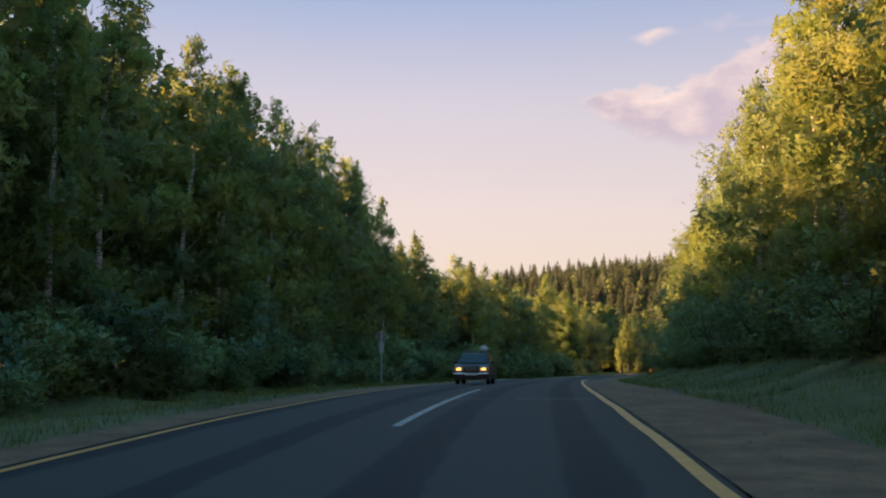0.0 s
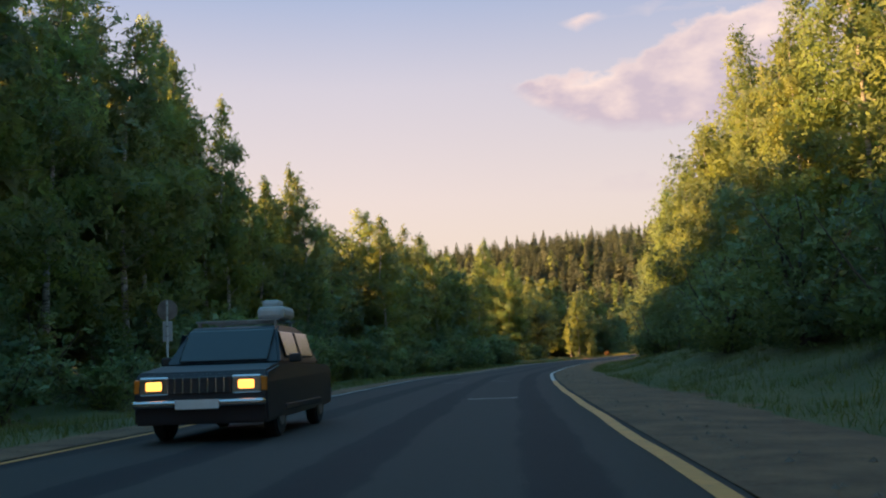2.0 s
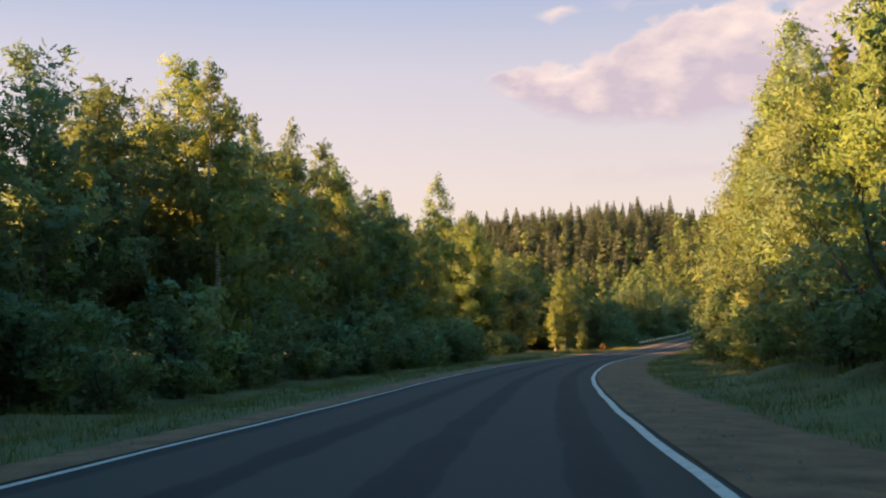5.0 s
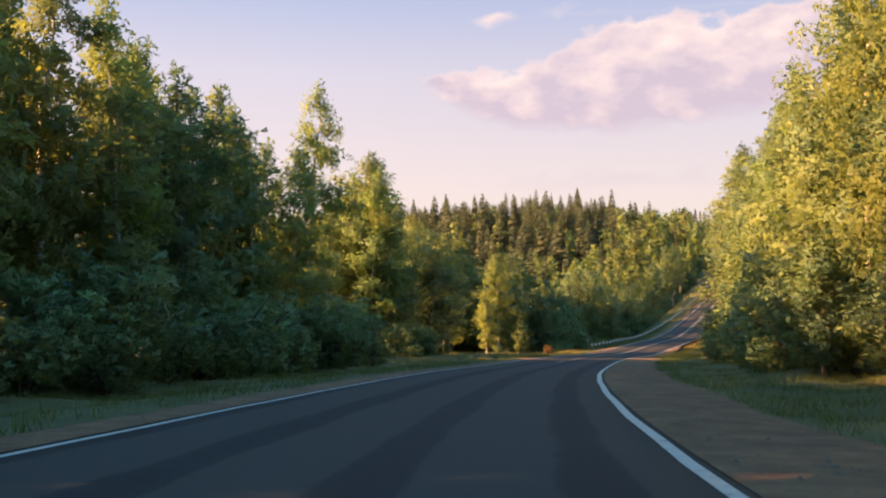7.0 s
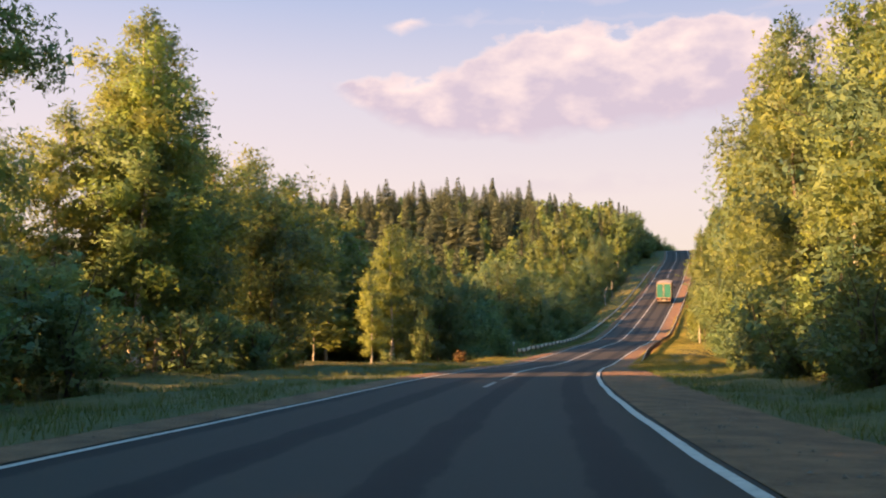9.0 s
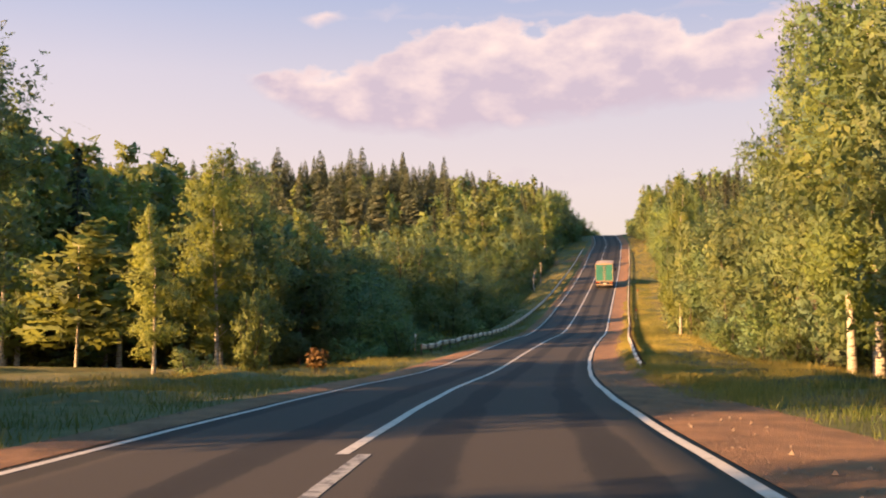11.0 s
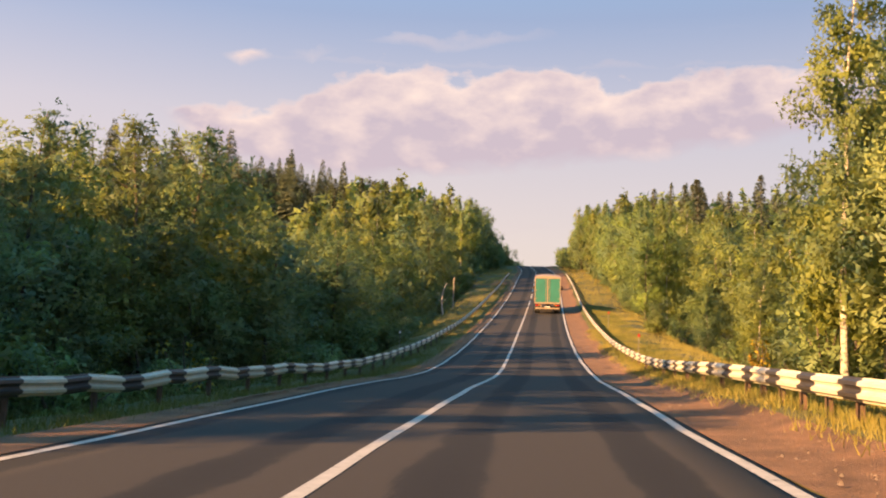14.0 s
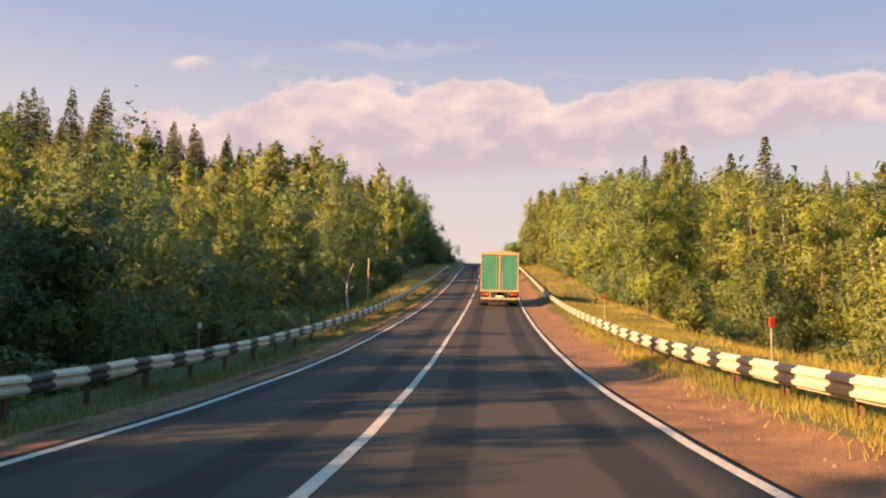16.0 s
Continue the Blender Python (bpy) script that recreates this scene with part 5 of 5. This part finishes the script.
def sedan(m):
    """A boxy old saloon, front to +y at y = 2.0."""
    root = new("saloon_car")
    body = part("body", slab([(-2.0, 0.27), (-2.03, 0.78), (-1.95, 0.88), (1.25, 0.92), (1.95, 0.84), (2.03, 0.7), (2.0, 0.22)], 1.62, 1.56, 0.8), CAR_PAINT, root, "dark body with a long flat bonnet")
    part("cabin", slab([(-1.35, 0.9), (-0.85, 1.38), (-0.55, 1.43), (0.45, 1.43), (0.62, 1.39), (1.12, 0.92)], 1.5, 1.16, 0.92), CAR_PAINT, root)
    screen = Matrix.Translation((0, 0.885, 1.165)) @ Matrix.Rotation(radians(46), 4, "X")
    part("windscreen", boxed((0, 0, 0), (1.16, 0.03, 0.58), 0.02, screen), GLASS_DARK, root)
    part("rear_window", boxed((0, 0, 0), (1.1, 0.03, 0.5), 0.02, Matrix.Translation((0, -1.115, 1.15)) @ Matrix.Rotation(radians(-46), 4, "X")), GLASS_DARK, root)
    for side in (-1, 1):
        tilt = Matrix.Translation((side * 0.69, -0.05, 1.16)) @ Matrix.Rotation(radians(-side * 17), 4, "Y")
        part("side_window", boxed((0, 0.42, 0), (0.03, 0.78, 0.36), 0.02, tilt), GLASS_DARK, root)
        part("side_window", boxed((0, -0.46, 0), (0.03, 0.78, 0.36), 0.02, tilt), GLASS_DARK, root)
        lampcase = part("headlight", boxed((side * 0.56, 2.03, 0.68), (0.20, 0.05, 0.11), 0.025), HEADLIGHT, root, "lit rectangular headlight")
        part("headlight_rim", boxed((side * 0.56, 2.01, 0.68), (0.36, 0.05, 0.22), 0.02), CHROME, lampcase)
        part("turn_light", boxed((side * 0.77, 2.0, 0.68), (0.07, 0.06, 0.17), 0.015), AMBER_LENS, root)
        part("tail_light", boxed((side * 0.60, -2.03, 0.68), (0.34, 0.03, 0.16), 0.015), RED_LENS, root)
        part("door_mirror", boxed((side * 0.86, 0.72, 0.98), (0.16, 0.07, 0.11), 0.02), DARK, root)
        part("sill_trim", boxed((side * 0.80, 0.0, 0.36), (0.04, 2.2, 0.08), 0.01), DARK, root)
        for y in (-1.22, 1.22):
            wheel(root, side * 0.70, y, 0.29, 0.17)
    grille = part("grille", boxed((0, 2.03, 0.68), (0.74, 0.04, 0.20), 0.015), DARK, root)
    for x in np.linspace(-0.3, 0.3, 7):
        part("grille_bar", boxed((float(x), 2.052, 0.68), (0.02, 0.012, 0.17), 0.003), CHROME, grille)
    part("front_bumper", boxed((0, 2.08, 0.47), (1.60, 0.12, 0.09), 0.03), CHROME, root, "narrow chrome front bumper")
    part("rear_bumper", boxed((0, -2.08, 0.47), (1.60, 0.12, 0.13), 0.03), CHROME, root)
    part("number_plate", boxed((0, 2.15, 0.46), (0.52, 0.012, 0.11), 0.004), PLATE, root, "plain white plate")
    rack = part("roof_rack", boxed((0, -0.05, 1.50), (1.1, 0.03, 0.03), 0.006), STEEL, root)
    for y in (-0.5, 0.4):
        part("rack_bar", boxed((0, y, 1.50), (1.16, 0.035, 0.03), 0.006), STEEL, rack)
        for side in (-1, 1):
            part("rack_foot", boxed((side * 0.52, y, 1.45), (0.04, 0.05, 0.10), 0.006), STEEL, rack)
    root.matrix_basis = m
    return tagged(root, "dark boxy old saloon car with lit headlights", "car")


CAR_POSE = road_pose(CAR_S, -1.75, True)
sedan(CAR_POSE)
bag = part("roof_bundle", boxed((0, 0, 0.09), (0.40, 0.60, 0.18), 0.06), BUNDLE)
box_bm = boxed((0.03, 0.05, 0.225), (0.24, 0.32, 0.10), 0.04)
part("upper_bag", box_bm, BUNDLE, bag)
bag.matrix_basis = CAR_POSE @ Matrix.Translation((-0.42, -0.05, 1.515))
tagged(bag, "pale grey bundle tied on the car's roof rack", "luggage")


# ---- signs and markers ----
SIGN_BACK = plain("grey_sign_back", (0.46, 0.47, 0.48), 0.6, 0.0, 0.25, 4.0)
SIGN_POST = plain("pale_grey_post_paint", (0.58, 0.58, 0.56), 0.6, 0.0, 0.2, 4.0)
RED_PAINT = plain("red_marker_paint", (0.62, 0.035, 0.025), 0.5, 0.0, 0.15, 5.0)
WOOD_POLE = grainy("grey_weathered_wood", (0.16, 0.14, 0.12), (0.36, 0.33, 0.29), 5.0, 0.9, 0.4)


def road_sign(s, u):
    root = new("road_sign")
    root.location = ground_at(s, u)[0]
    p, d = line_at(s)
    root.rotation_euler = (0, 0, math.atan2(-d[0, 0], d[0, 1]))
    part("post", rod(bmesh.new(), (0, 0, -0.3), (0, 0, 4.02), 0.038), SIGN_POST, root)
    disc = part("disc", rod(bmesh.new(), (0, 0.035, 3.68), (0, 0.047, 3.68), 0.37, sides=40), SIGN_BACK, root, "grey back of a round sign")
    part("rim", rod(bmesh.new(), (0, 0.033, 3.68), (0, 0.052, 3.68), 0.38, 0.365, sides=40), STEEL, disc)
    part("lower_plate", boxed((0, 0.04, 2.92), (0.36, 0.014, 0.72), 0.004), SIGN_BACK, root, "grey back of an oblong plate")
    for z in (2.75, 3.1, 3.5, 3.85):
        part("clamp", boxed((0, 0.0, z), (0.10, 0.085, 0.035), 0.005), STEEL, root)
    return tagged(root, "grey back of a round road sign on a steel post", "road sign")


def marker(name, s, u, height, head, colour, label):
    root = new(name)
    root.location = ground_at(s, u)[0]
    part("stake", rod(bmesh.new(), (0, 0, -0.2), (0.01, 0, height - 0.06), 0.016, sides=8), WOOD_POLE, root)
    part("head", boxed((0.01, -0.02, height), (head[0], 0.02, head[1]), 0.006), colour, root)
    return tagged(root, label, "marker", "marker stakes beside the road")


road_sign(SIGN_S, SIGN_U)
marker("marker_stake", 273.7, 5.9, 1.22, (0.13, 0.17), RED_PAINT, "wooden stake with a red marker plate behind the rail")
marker("marker_stake", 301.0, 6.3, 1.3, (0.13, 0.2), RED_PAINT, "wooden stake with a red marker plate behind the rail")
marker("marker_stake", 233.9, -7.1, 1.15, (0.11, 0.18), PLATE, "stake with a pale reflector by the end of the rail")
marker("marker_stake", 284.0, -7.2, 1.1, (0.11, 0.15), PLATE, "stake with a pale reflector behind the rail")


def bare_pole(s, u):
    root = new("wooden_pole")
    root.location = ground_at(s, u)[0]
    part("pole", rod(bmesh.new(), (0, 0, -0.4), (0.03, 0, 3.95), 0.075, 0.06), WOOD_POLE, root)
    return tagged(root, "grey weathered wooden pole at the foot of the hill", "pole")


bare_pole(POLE_S, POLE_U)


def leaning_birch(s, u):
    """A bare white stem, bowed, with a few twigs."""
    root = new("bare_birch")
    root.location = ground_at(s, u)[0]
    w = Wood()
    t = np.linspace(0, 1, 8)
    stem = np.column_stack([0.1 - 0.75 * np.sin(t * 2.6) * 0.7 + t * 0.55, 0.2 * t, -0.3 + 3.6 * t])
    w.tube(stem, np.interp(t, [0, 1], [0.10, 0.045]), 8)
    for k in range(6):
        a = stem[3 + k % 4]
        d = np.array([math.cos(k * 2.1), math.sin(k * 2.1), 0.8])
        w.tube([a, a + d * 0.4, a + d * 0.8 + [0, 0, 0.15]], [0.02, 0.013, 0.006], 5)
    part_mesh("stem", w.mesh("stem", BARK_BIRCH), root)
    return tagged(root, "bowed bare white birch stem beside the rail", "tree")


leaning_birch(324.5, -8.9)
rusty = tree("dry_dock_plant", bush_meshes(401, 1.15, 0.95, 420, 0.16, LEAF_RUST, BARK_DARK, 7), "stem", ground_at(218.6, -8.5)[0], 0.4, (1, 1, 1),
             "clump of rust-brown dry dock on the verge", "plant", "")

# twigs turned yellow early; the left one's yellow is sunlight put into leaf colour
LEAF_YELLOW = foliage("yellow_leaves", (0.30, 0.22, 0.02), (0.52, 0.38, 0.03), (0.5, 0.4, 0.03), 0.3)
for seed, s, u, h in ((402, 260.0, 8.4, 1.3), (403, 255.5, -9.8, 3.3), (405, 262.8, 9.2, 1.9)):
    tree("yellow_sapling", bush_meshes(seed, h, 0.42 * h, 170, 0.11, LEAF_YELLOW, BARK_DARK, 4), "stem", ground_at(s, u)[0], seed, (1, 1, 1),
         "young sapling on the verge, leaves turned yellow early, on the left painted sunlit yellow", "sapling", "yellowing saplings")
grass_patch("dry_verge_grass", 8, 3600, 198, 232, -15.0, -5.7, 0.3, GRASS_DRY, "sunlit straw-yellow grass on the verge")


# ---- loose stones on the shoulders ----
def loose_stones(name, seed, count, s0, s1, u0, u1, label):
    r = np.random.default_rng(seed)
    at = ground_at(r.uniform(s0, s1, count), r.uniform(u0, u1, count)) + [0, 0, 0.04]
    size = 0.012 + 0.035 * r.uniform(0, 1, count) ** 3
    corner = np.array([(1, 0, 0), (0, 1, 0), (-1, 0, 0), (0, -1, 0), (0, 0, 0.8)])
    verts = (at[:, None] + corner[None] * size[:, None, None] * r.uniform(0.6, 1.3, (count, 5, 3))).reshape(-1, 3)
    faces = [(5 * k + i, 5 * k + (i + 1) % 4, 5 * k + 4) for k in range(count) for i in range(4)]
    return tagged(new(name, mesh_of(name, verts, faces, STONE)), label, "stones", kind="stuff")


STONE = grainy("pale_grey_stone", (0.10, 0.068, 0.048), (0.24, 0.18, 0.14), 9.0, 0.9, 0.3)
loose_stones("loose_stones", 51, 2600, 0, 300, 3.5, 4.7, "small pale stones strewn on the gravel shoulder")
loose_stones("loose_stones", 52, 700, 0, 300, -4.3, -3.5, "small pale stones strewn on the gravel shoulder")
